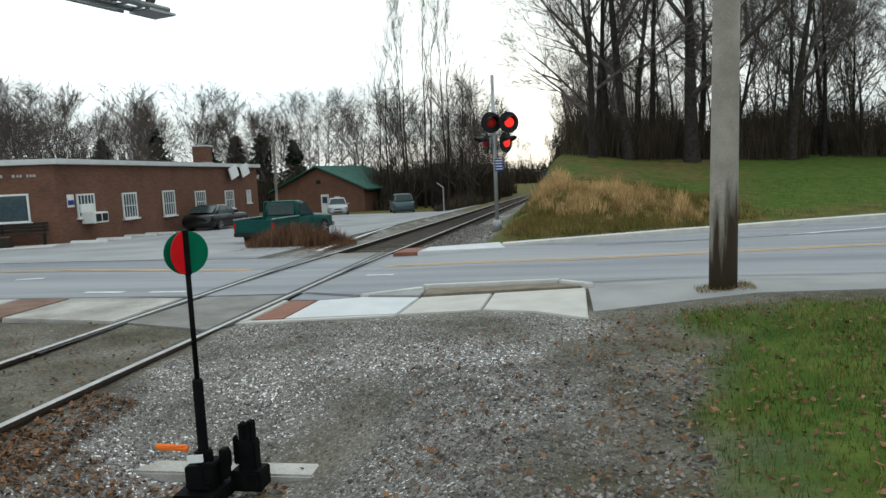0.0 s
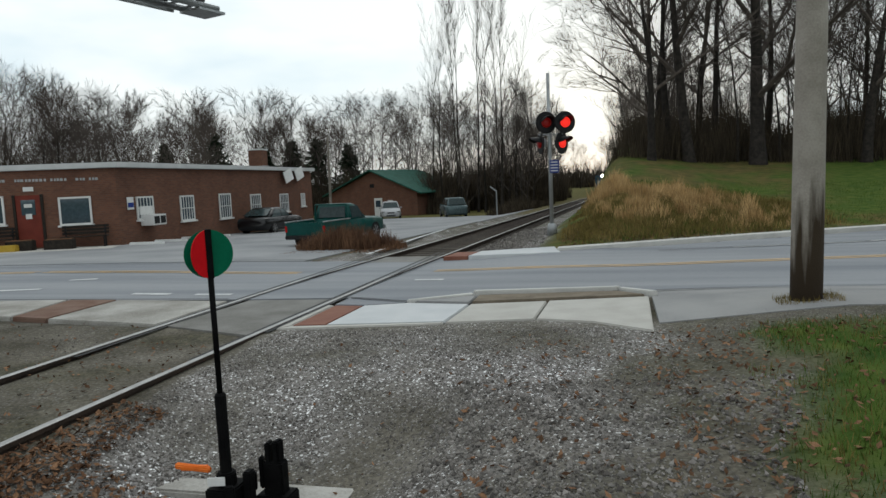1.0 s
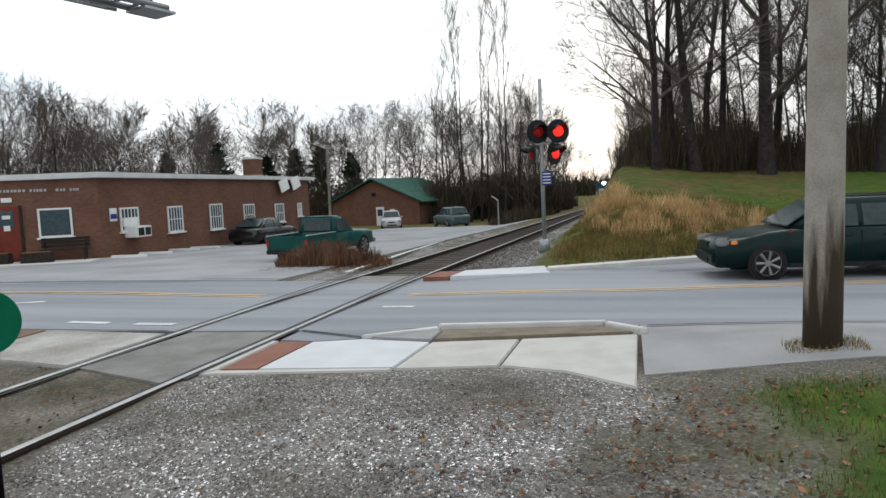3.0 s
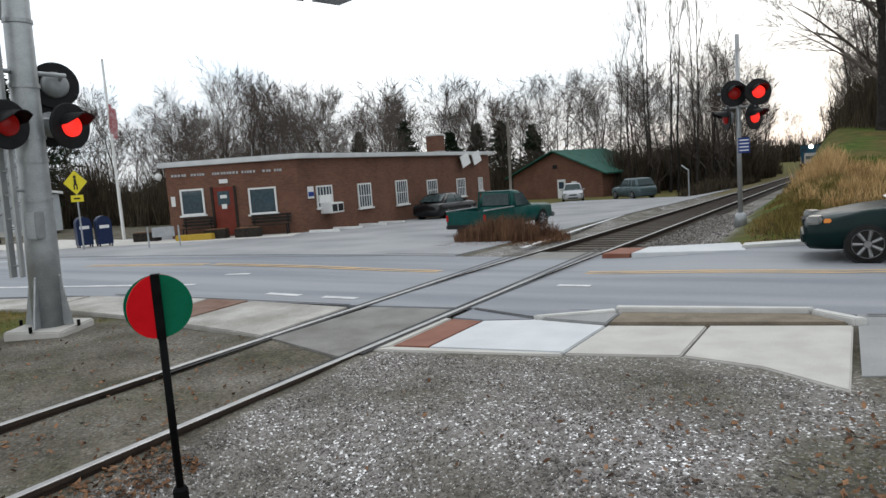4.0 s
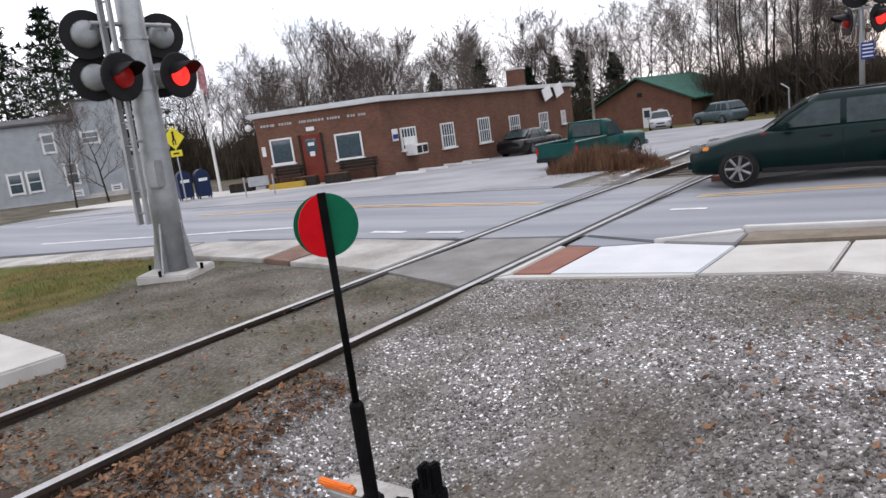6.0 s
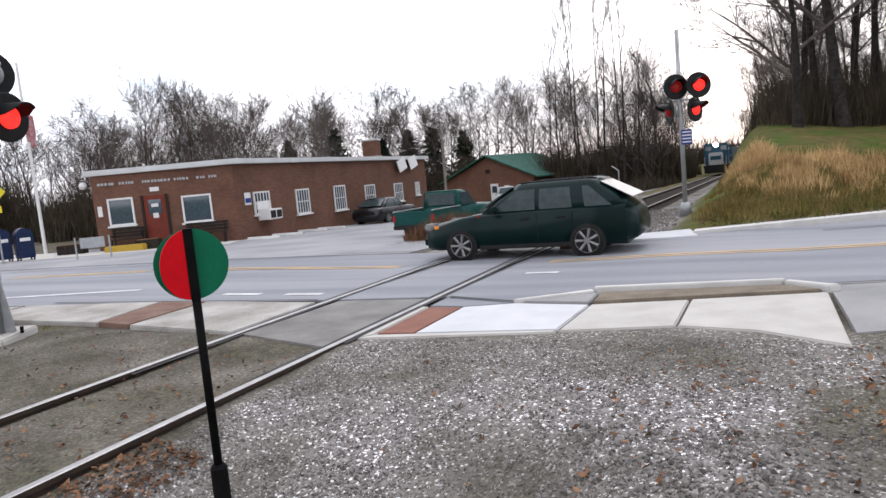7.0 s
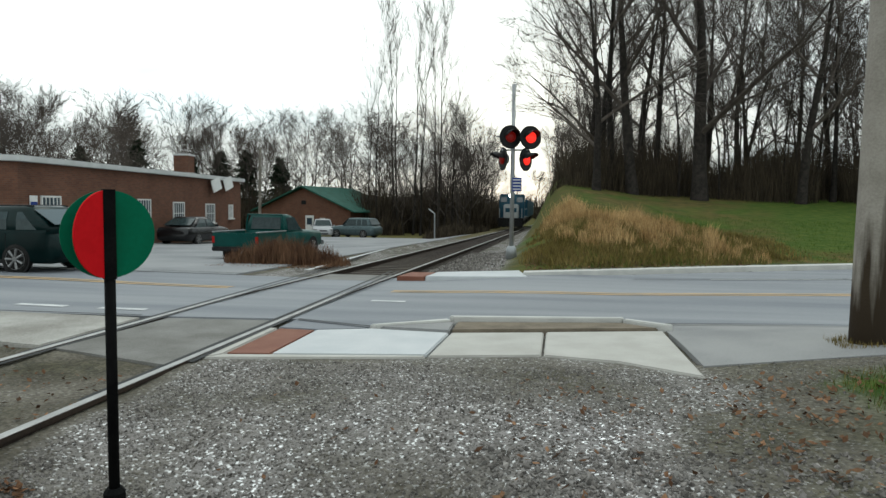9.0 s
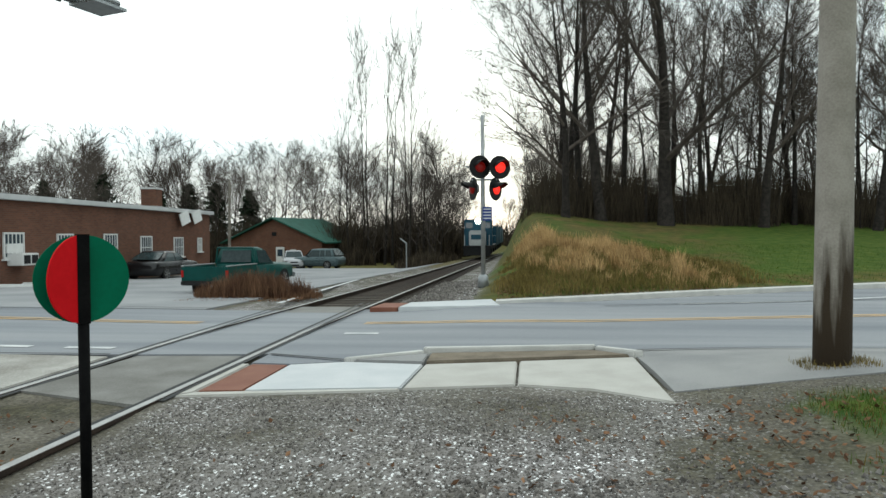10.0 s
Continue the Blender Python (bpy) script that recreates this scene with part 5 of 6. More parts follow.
def locomotive():
    """A blue road-switcher facing -y, its nose at the origin."""
    t = thing("locomotive", pose(0, 80, -1.3), "blue and white diesel locomotive with a lit headlamp", "locomotive")
    part("frame", B().box((0, 8.5, 1.2), (3.0, 17.0, 0.35)), TRIM, t, "dark frame")
    part("pilot", B().box((0, 0.1, 0.75), (2.8, 0.3, 0.8)), TRIM, t, "dark pilot", bevel=0.05)
    part("nose", B().box((0, 1.6, 2.15), (1.75, 1.7, 1.7)), LOCOWHITE, t, "white short hood", bevel=0.12)
    cab = part("cab", B().box((0, 3.4, 2.75), (3.0, 2.2, 2.9)), LOCOBLUE, t, "blue cab", bevel=0.1)
    for s in (-1, 1):
        part("cab_window", B().box((s * 0.95, 2.29, 3.55), (0.75, 0.05, 0.6)), WINGLASS, cab)
        part("cab_window", B().box((s * 1.51, 3.4, 3.5), (0.04, 1.3, 0.6)), WINGLASS, cab)
        part("hand_rail", B().cyl((s * 1.3, 0.15, 1.4), (s * 1.3, 0.15, 2.5), 0.035, n=6).cyl((s * 1.45, 4.6, 2.4), (s * 1.45, 16.5, 2.4), 0.03, n=6), LOCOWHITE, t)
        part("truck", B().box((s * 0.9, 3.2, 0.55), (0.5, 3.4, 0.6)).box((s * 0.9, 13.5, 0.55), (0.5, 3.4, 0.6)), TRIM, t, "dark bogie", bevel=0.05)
        part("fuel_tank", B().box((s * 0.7, 8.4, 0.7), (1.2, 3.0, 0.8)), TRIM, t, bevel=0.1)
    part("hood", B().box((0, 10.4, 2.65), (1.85, 11.8, 2.5)), LOCOBLUE, t, "long blue hood", bevel=0.1)
    part("stripe", B().box((0, 0.735, 2.3), (1.3, 0.03, 0.5)), LOCOBLUE, t, "blue band on the nose")
    part("headlamp", B().lathe([(0, 0.30), (0.03, 0.28)], (0, 2.26, 4.02), (0, -1, 0), 16), HEADLIGHT, t, "bright headlamp")
    part("roof_box", B().box((0, 3.4, 4.22), (0.6, 1.8, 0.2)), LOCOBLUE, t, bevel=0.04)
    for y0 in (19.0, 34.0, 49.0):
        c = part("wagon", B().box((0, y0 + 6.5, 2.4), (2.9, 13.0, 2.6)), LOCOBLUE, t, "dark blue wagon behind", bevel=0.05)
        for yy in (y0 + 2.4, y0 + 10.6):
            part("bogie", B().box((0, yy, 0.6), (2.3, 2.8, 0.8)), TRIM, c)
    return t


TRAIN = locomotive()


# ---- trees ----
def tree_mesh(seed, h, trunk=0.2, bare=0.3, width=0.34, limbs=2, kids=(2, 2), tips=3, up=0.5, twig=0.008, stems=1, lean=0.1):
    """Trunk and crown of one bare tree: limbs fan out and up, then boughs, twigs and their fine tips."""
    r = random.Random(seed)
    tr, cr = B(), B()

    def jit(a):
        return Vector((r.uniform(-a, a), r.uniform(-a, a), r.uniform(-a, a)))

    def fork(d, angle):
        o = d.cross(jit(1)).normalized()
        return (d * math.cos(angle) + o * math.sin(angle) + Vector((0, 0, 0.22 * up))).normalized()

    def grow(p, d, length, rad, lev):
        steps = (4, 3, 3)[lev]
        for i in range(steps):
            d = (d + jit(0.13) + Vector((0, 0, 0.16 * up))).normalized()
            q = p + d * (length / steps)
            r0, r1 = rad * (1 - 0.8 * i / steps), rad * (1 - 0.8 * (i + 1) / steps)
            cr.cyl(p, q, r0, r1, (5, 4, 3)[lev], False)
            p = q
            if lev < 2:
                for _ in range(kids[lev]):
                    grow(p, fork(d, r.uniform(0.4, 0.95)), length * r.uniform(0.40, 0.62) * (1.1 - 0.45 * i / steps), max(r1 * 0.62, twig), lev + 1)
            else:
                for _ in range(tips):
                    f = fork(d, r.uniform(0.2, 0.75))
                    a = f.orthogonal().normalized() * twig
                    cr.add([p + a, p - a, p + f * length * r.uniform(0.5, 1.1)], [(0, 1, 2)])

    for k in range(stems):
        a = 6.283 * (k + r.random()) / stems
        d = (Vector((0, 0, 1)) + Vector((math.cos(a), math.sin(a), 0)) * (0 if stems == 1 else r.uniform(0.12, 0.34)) + jit(lean)).normalized()
        p = Vector((0, 0, -0.3)) + Vector((math.cos(a), math.sin(a), 0)) * (0.0 if stems == 1 else trunk * 0.7)
        steps = 9
        for i in range(steps):
            d = (d + jit(0.06)).normalized()
            d.z = max(d.z, 0.8)
            q = p + d * (h * 0.74 / steps)
            f = (i + 1) / steps
            tr.cyl(p, q, trunk * (1 - 0.82 * i / steps) * (1.3 if i == 0 else 1), trunk * (1 - 0.82 * f), 9, False)
            p = q
            if f > bare:
                for _ in range(limbs):
                    grow(p, fork(Vector((0, 0, 1)), 1.15 - 0.6 * f), h * width * r.uniform(0.75, 1.15) * (1.15 - 0.55 * f), trunk * (1 - 0.82 * f) * 0.5 + 0.02, 0)
        for _ in range(3):
            grow(p, fork(d, 0.35), h * 0.26, trunk * 0.16, 0)
    return tr.raw("trunk", BARK, True), cr.raw("crown", TWIG, False)


def plant_tree(meshes, name, m, label, group):
    t = thing(name, m, label, "tree", group)
    part("trunk", meshes[0], None, t, "dark ridged trunk")
    part("crown", meshes[1], None, t, "bare branches and twigs")
    return t


KINDS = [tree_mesh(11, 19, 0.30, 0.30, 0.32, 1, (2, 2), 4, 0.4, 0.007), tree_mesh(12, 19, 0.22, 0.40, 0.27, 1, (2, 2), 4, 0.55, 0.007), tree_mesh(13, 20, 0.34, 0.22, 0.42, 1, (2, 2), 4, 0.55, 0.007, 1, 0.05), tree_mesh(14, 17, 0.24, 0.2, 0.46, 1, (2, 2), 5, 0.12, 0.007)]
FAR = [tree_mesh(31 + k, h, 0.15, b, w, 1, (2, 1), 3, u, 0.013) for k, (h, b, w, u) in enumerate(((14, 0.25, 0.44, 0.35), (13, 0.2, 0.48, 0.3), (15, 0.35, 0.42, 0.5), (14, 0.2, 0.46, 0.4)))]
SLIM = [tree_mesh(21 + k, h, 0.075, b, w, 1, (1, 1), 3, 0.9, 0.008) for k, (h, b, w) in enumerate(((13, 0.35, 0.22), (12, 0.2, 0.24), (15, 0.4, 0.2)))]
WHIP = tree_mesh(41, 21, 0.13, 0.45, 0.22, 1, (1, 1), 2, 1.3, 0.011)


def pine_tree(m, h, seed):
    r = random.Random(seed)
    t = thing("pine_tree", m, "dark green pine among the bare trees", "tree", "pines")
    part("trunk", B().cyl((0, 0, -0.2), (0, 0, h), 0.16, 0.03, 7), BARK, t)
    b = B()
    for i in range(26):
        z = h * (0.16 + 0.82 * i / 26)
        reach = (1 - i / 27) ** 0.8 * h * 0.33 * r.uniform(0.7, 1.15)
        for k in range(9):
            a = r.uniform(0, 6.28)
            tip = Vector((math.cos(a) * reach, math.sin(a) * reach, z - 0.12 * reach + r.uniform(-0.2, 0.3)))
            base = Vector((0, 0, z))
            for j in range(11):
                p = base.lerp(tip, 0.2 + 0.8 * j / 10)
                u = Vector((r.uniform(-1, 1), r.uniform(-1, 1), r.uniform(-0.5, 0.8))).normalized() * 0.62
                v = Vector((r.uniform(-1, 1), r.uniform(-1, 1), r.uniform(-0.3, 0.3))).normalized() * 0.17
                b.add([p - v, p + v, p + u], [(0, 1, 2)])
    part("crown", b.raw("crown", PINE), None, t, "dark green needles")
    return t


def woods():
    r = random.Random(77)

    def put(mesh, name, x, y, s, label, group):
        plant_tree(mesh, name, pose(x, y, height(x, y), 0, 0, r.uniform(0, 360)) @ Matrix.Scale(s, 4), label, group)

    # the wood on the hill
    for x, y, s, k in ((6.4, 38.0, 0.9, 3), (7.4, 41, 1.0, 1), (8.5, 40, 1.05, 0), (11.8, 39, 1.15, 2), (14.6, 42.5, 0.85, 1), (19.5, 42, 0.75, 1), (17, 39.5, 0.85, 0), (22.5, 39, 0.75, 0), (25.5, 41.5, 0.7, 2), (29, 39, 0.62, 1), (33, 41, 0.6, 0), (6.6, 47, 0.9, 1), (7.0, 43.5, 0.95, 3), (10.2, 43, 1.0, 1), (9.6, 46, 1.0, 3), (13.2, 45, 0.85, 0), (16, 46, 0.75, 3), (18.2, 44, 0.78, 1), (21, 46, 0.7, 0), (24, 44, 0.75, 1), (27.5, 43, 0.7, 0), (31, 45, 0.65, 1)):
        put(KINDS[k], "bare_tree", x, y, s, "tall bare tree with dark trunk on the grassed hill", "hill wood")
    for i in range(52):
        x, y = 6.3 + 36 * (i + r.random()) / 52, r.uniform(40, 58)
        put(SLIM[i % 3], "slim_tree", x, y, r.uniform(0.7, 1.15) * (0.7 if x > 21 else 1), "slim bare tree in the hill wood", "hill wood")
    for i in range(22):
        x, y = 14 + 26 * (i + r.random()) / 22, r.uniform(40, 54)
        put(SLIM[i % 3] if i % 4 else FAR[i % 3], "slim_tree", x, y, r.uniform(0.75, 1.05) * (0.68 if x > 21 else 1), "slim bare tree in the hill wood", "hill wood")
    for i in range(26):
        x, y = 12 + 34 * (i + r.random()) / 26, r.uniform(44, 62)
        put(FAR[i % 4], "bare_tree", x, y, r.uniform(0.5, 0.75), "bare tree deep in the hill wood", "hill wood")
    # the wood behind the lot and along the track
    for i in range(72):
        x = -86 + 82 * (i % 40 + r.random()) / 40
        y = (80 if i < 40 else 90) + r.uniform(0, 9) - 0.5 * max(0, -x - 38)
        put(FAR[r.randint(0, 3)], "bare_tree", x, y, r.uniform(0.80, 1.12) if x < -22 else r.uniform(0.88, 1.1), "bare tree in the wood behind the parking lot", "back wood")
    for i in range(40):
        x, y = -4.4 - 12 * r.random() ** 1.3, r.uniform(68, 120)
        put(SLIM[i % 3] if i % 2 else FAR[i % 4], "slim_tree", x + track_x(y), y, r.uniform(0.6, 0.95), "slim bare tree beside the track", "track side wood")
    for x, y, s in ((-7.3, 70, 1.1), (-9.2, 71, 1.05), (-10.4, 73, 1.12), (-11.8, 72, 1.08), (-12.6, 74, 1.1), (-15.4, 73, 0.88), (-8.2, 76, 1.08), (-13.8, 71, 0.96), (-6.4, 75, 0.92)):
        put(WHIP, "tall_tree", x, y, s, "tall thin bare tree rising over the wood", "track side wood")
    for i in range(26):
        y = r.uniform(70, 170)
        x = track_x(y) + r.uniform(4.0, 24)
        put(FAR[r.randint(0, 3)], "bare_tree", x, y, r.uniform(0.65, 0.95), "bare tree far along the track", "far wood")
    for i in range(22):
        y = 150 + r.uniform(0, 45)
        put(FAR[i % 4], "bare_tree", -30 + 75 * (i + r.random()) / 22, y + 12, r.uniform(0.8, 1.1), "bare tree far along the track", "far wood")
    for i in range(16):
        y = 56 + 2.2 * i
        put(SLIM[i % 3] if i % 2 else FAR[i % 4], "slim_tree", track_x(y) + r.uniform(4.5, 9), y, r.uniform(0.55, 0.85), "slim bare tree beside the track", "track side wood")
    # behind the houses
    for i in range(16):
        x = -78 + 40 * (i + r.random()) / 16
        put(FAR[i % 4], "bare_tree", x, 24 + 0.5 * (x + 78) + r.uniform(0, 6) + (6 if x > -60 else 0), r.uniform(0.8, 1.05), "bare tree behind the pale house", "house wood")
    for i in range(26):
        x, y = -86 + 56 * r.random(), r.uniform(42, 66)
        put(FAR[r.randint(0, 3)], "bare_tree", x, y, r.uniform(0.6, 0.85), "bare tree behind the pale house", "house wood")
    for x, y, s in ((-29.3, 16.6, 0.36), (-33, 20, 0.42)):
        put(FAR[1], "yard_tree", x, y, s, "small bare yard tree before the pale house", "yard trees")
    for x, y, h in ((-46, 78, 11), (-40, 80, 9), (-38, 84, 10), (-52, 76, 10), (-30, 84, 9), (-34, 83, 10), (-62, 27, 17), (-55, 28.5, 16), (-57, 33, 14), (-66, 22, 15), (-60, 38, 14), (9, 130, 9)):
        pine_tree(pose(x, y, height(x, y)), h, int(h * 7 + x))


woods()


def thicket(name, spots, label, material, blade, seed):
    """Loose brush as one mass of thin blades: spots of (x, y, radius, height, count)."""
    r = random.Random(seed)
    b = B()
    for cx, cy, rad, hh, n in spots:
        for _ in range(n):
            a, q = r.uniform(0, 6.283), math.sqrt(r.random()) * rad
            x, y = cx + math.cos(a) * q, cy + math.sin(a) * q
            z = height(x, y) - 0.03
            top = hh * r.uniform(0.45, 1.0) * (1 - 0.45 * (q / rad) ** 2)
            lean = Vector((r.uniform(-1, 1), r.uniform(-1, 1), 0)) * top * 0.35
            w = Vector((r.uniform(-1, 1), r.uniform(-1, 1), 0)).normalized() * blade
            p = Vector((x, y, z))
            m1 = p + lean * 0.4 + Vector((0, 0, top * 0.6))
            b.add([p - w, p + w, m1 + w * 0.8, m1 - w * 0.8, p + lean + Vector((0, 0, top))], [(0, 1, 2, 3), (3, 2, 4)])
    return tagged(new(name, b.raw(name, material)), label, "undergrowth", "", "stuff")


rr = random.Random(3)
thicket("far_brush", [(-84 + 1.6 * i + rr.uniform(-1, 1), 80 + rr.uniform(-4, 8) - 0.5 * max(0, 84 - 1.6 * i - 38), 3.4, rr.uniform(4.0, 7.5), 480) for i in range(50)] + [(-62 + 1.25 * i, 44 + rr.uniform(-2, 8), 2.4, rr.uniform(3.5, 7.5), 380) for i in range(26)] + [(-4.6 - rr.uniform(0, 11), 71 + 1.4 * i, 2.4, rr.uniform(3, 8.5), 520) for i in range(40)], "brown leafless brush under the far wood", BRUSH, 0.035, 4)
thicket("house_brush", [(-72 + 1.25 * i, 40 + rr.uniform(-3, 8), 2.6, rr.uniform(4, 9), 480) for i in range(36)], "brown leafless brush behind the pale house", BRUSH, 0.03, 24)
thicket("hill_brush", [(6.2 + 0.72 * i, 41 + rr.uniform(-1.0, 9), 2.2, rr.uniform(1.4, 5.4), 760) for i in range(64)], "brown brush under the hill wood", BRUSH, 0.012, 5)
thicket("track_brush", [(5.5 + track_x(y) + rr.uniform(-0.5, 4), y, 2.2, rr.uniform(1.2, 3.2), 300) for y in range(46, 150, 4)] + [(-3.4 - rr.uniform(0, 2.6), y, 1.5, rr.uniform(0.5, 2.2), 260) for y in range(56, 72, 2)], "brown brush beside the far track", BRUSH, 0.03, 6)
TUFTS = [(4.4 + rr.gauss(0, 0.35), 23.0 + rr.uniform(-2.2, 2.5), rr.uniform(0.15, 0.4), rr.uniform(0.35, 0.85), 110) for i in range(40)]
TUFTS += [(6.3 + rr.gauss(0, 0.85), 20.7 + rr.gauss(0, 0.8), rr.uniform(0.12, 0.42), rr.uniform(0.3, 0.8), 110) for i in range(64)]
TUFTS += [(3.9 + 5.2 * rr.random(), 17.6 + 5 * rr.random(), rr.uniform(0.1, 0.3), rr.uniform(0.2, 0.5), 45) for i in range(120)]
TUFTS = [q for q in TUFTS if q[1] > kerb_y(q[0]) + 0.6]
thicket("tall_dry_grass", TUFTS, "tall straw-coloured dry grass tussocks on the bank", DRYGRASS, 0.008, 7)
ROUGH = [(3.6 + 6.4 * rr.random(), 16 + 8 * rr.random(), rr.uniform(0.3, 0.6), rr.uniform(0.12, 0.34), 110) for i in range(300)]
ROUGH = [q for q in ROUGH if q[1] > kerb_y(q[0] - q[2]) + 1.0]
thicket("rough_grass", ROUGH, "rough green and brown grass on the bank", GRASSDRY, 0.009, 17)
thicket("rust_shrub", [(-2.8 + 1.25 * u, 18.2 + rr.uniform(-0.45, 0.5), 0.5, 1.05 * (1 - 0.62 * (u + 0.1) ** 2) * rr.uniform(0.75, 1.05), 420) for u in (-1, -0.82, -0.65, -0.5, -0.35, -0.2, -0.08, 0.05, 0.2, 0.35, 0.5, 0.68, 0.85, 1)], "rusty brown shrub on a small island before the pickup", SHRUB, 0.007, 8)


def leaf_litter(name, boxes, seed, label):
    r = random.Random(seed)
    b = B()
    for x0, x1, y0, y1, n in boxes:
        for _ in range(n):
            x, y = r.uniform(x0, x1), r.uniform(y0, y1)
            if abs(abs(x) - 0.755) < 0.06 or (y > 9 and road(x, ROAD_NEAR) < y < (kerb_y(x) + 0.15 if x > 1.6 else road(x, ROAD_FAR))):
                continue
            z = ground_z(x, y) + r.uniform(0.006, 0.03)
            a, s = r.uniform(0, 6.283), r.uniform(0.014, 0.034)
            m = pose(x, y, z, r.uniform(-35, 35), r.uniform(-35, 35), math.degrees(a))
            b.add([m @ Vector(p) for p in ((-s, 0, 0), (0, -s * 0.55, 0.004), (s, 0, 0.012), (0, s * 0.55, 0.004))], [(0, 1, 2), (0, 2, 3)])
    return tagged(new(name, b.raw(name, LEAF)), label, "fallen leaves", "", "stuff")


leaf_litter("fallen_leaves", [(0.82, 1.25, 1.6, 4.7, 1500), (0.85, 1.6, 1.4, 3.6, 1500), (0.9, 2.9, 3.55, 3.92, 620), (-0.7, 0.7, 1.2, 3.3, 1300), (-0.7, 0.7, 3.3, 6.5, 260), (-2.2, -0.85, 1.5, 3.3, 1500), (-2.0, -0.85, 3.3, 4.4, 300), (-6.5, -0.85, 2.5, 7.3, 420), (5.0, 9.5, 1.2, 7, 2600), (3.6, 5.8, 1.5, 6.6, 650), (1.5, 5.6, 2.0, 7, 110), (-4.2, -1.2, 16.6, 18.4, 1500), (3.4, 8.5, 15.2, 18.6, 6500), (8.5, 12, 18.0, 21, 700), (2.0, 5.5, 3.0, 6.5, 40), (-9, -4.5, 4, 7.4, 160)], 9, "brown curled fallen leaves")


def gravel():
    r = random.Random(10)
    b = B()
    pale = B()
    for x0, x1, y0, y1, n, s0, s1 in ((0.95, 5.2, 1.6, 7.2, 30000, 0.007, 0.015), (3.4, 6.2, 1.2, 5.4, 8500, 0.009, 0.028), (0.95, 2.6, 2.6, 5.0, 4200, 0.009, 0.020), (-6.5, -0.8, 1.5, 7.2, 4200, 0.006, 0.015), (4.4, 9.0, 6.3, 7.9, 2200, 0.006, 0.014), (1.2, 2.9, 15, 26, 2600, 0.02, 0.045)):
        for _ in range(n):
            x, y = r.uniform(x0, x1), r.uniform(y0, y1)
            bed = noise.noise((x * 0.9, y * 0.9, 7)) + 0.5 * noise.noise((x * 2.6, y * 2.6, 3))
            if y < 10 and (bed < r.uniform(-0.85, 0.0) or (x < 5.2 and y > 7.1 + 0.13 * (x - 0.9) - 0.55 * max(0.0, x - 3.8))):
                continue
            if y < 9 and zones(x, y)[0] > 0.35:
                continue
            s = s0 + (s1 - s0) * r.random() ** 2
            m = pose(x, y, ground_z(x, y) + s * 0.2, r.uniform(0, 360), r.uniform(0, 360), r.uniform(0, 360))
            e = [s * r.uniform(0.6, 1.2) for _ in range(6)]
            (pale if r.random() < (0.24 if x > 3.4 else 0.10) else b).add([m @ Vector(p) for p in ((e[0], 0, 0), (-e[1], 0, 0), (0, e[2], 0), (0, -e[3], 0), (0, 0, e[4] * 0.7), (0, 0, -e[5] * 0.7))], [(0, 2, 4), (2, 1, 4), (1, 3, 4), (3, 0, 4), (2, 0, 5), (1, 2, 5), (3, 1, 5), (0, 3, 5)])
    tagged(new("pale_stones", pale.raw("pale_stones", PALESTONE)), "scattered whitish crushed stones", "gravel", "", "stuff")
    return tagged(new("gravel_stones", b.raw("gravel_stones", STONE)), "loose grey and white crushed stones", "gravel", "", "stuff")


gravel()


def lawn():
    r = random.Random(12)
    for name, material, boxes, label in (("lawn_grass", GRASS, ((5.3, 10, 1.5, 7.6, 26000, 0.05), (-9, -4, 3.5, 7.6, 3000, 0.05), (4.5, 9, 15.5, 26, 9000, 0.14), (8, 22, 17.5, 30, 16000, 0.08)), "short green grass blades"), ("brown_grass", GRASSDRY, ((5.2, 10, 1.5, 7.6, 15000, 0.055), (-9, -4, 3.5, 7.6, 11000, 0.05), (3.8, 9, 15, 24, 16000, 0.18), (6.33, 6.95, 7.72, 8.2, 800, 0.06)), "short withered grass blades")):
        b = B()
        for x0, x1, y0, y1, n, hh in boxes:
            for _ in range(n):
                x, y = r.uniform(x0, x1), r.uniform(y0, y1)
                if zones(x, y)[0] < r.uniform(0.1, 0.9) and x1 - x0 > 1:
                    continue
                z = height(x, y) - 0.05
                h = hh * r.uniform(0.6, 1.5)
                w = Vector((r.uniform(-1, 1), r.uniform(-1, 1), 0)).normalized() * (0.004 + hh * 0.03)
                p = Vector((x, y, z))
                b.add([p - w, p + w, p + Vector((r.uniform(-1, 1) * h * 0.6, r.uniform(-1, 1) * h * 0.6, h + 0.03))], [(0, 1, 2)])
        tagged(new(name, b.raw(name, material)), label, "grass", "", "stuff")


lawn()


thicket("distant_brush", [(-45 + 3.0 * i, 205 + rr.uniform(-5, 5), 4.5, rr.uniform(6, 11), 300) for i in range(38)], "dark brush closing the far end of the track", BRUSH, 0.08, 14)


# ---- street furniture by the brick building ----
def at(x, y, rz=0.0):
    return pose(x, y, height(x, y), 0, 0, rz)


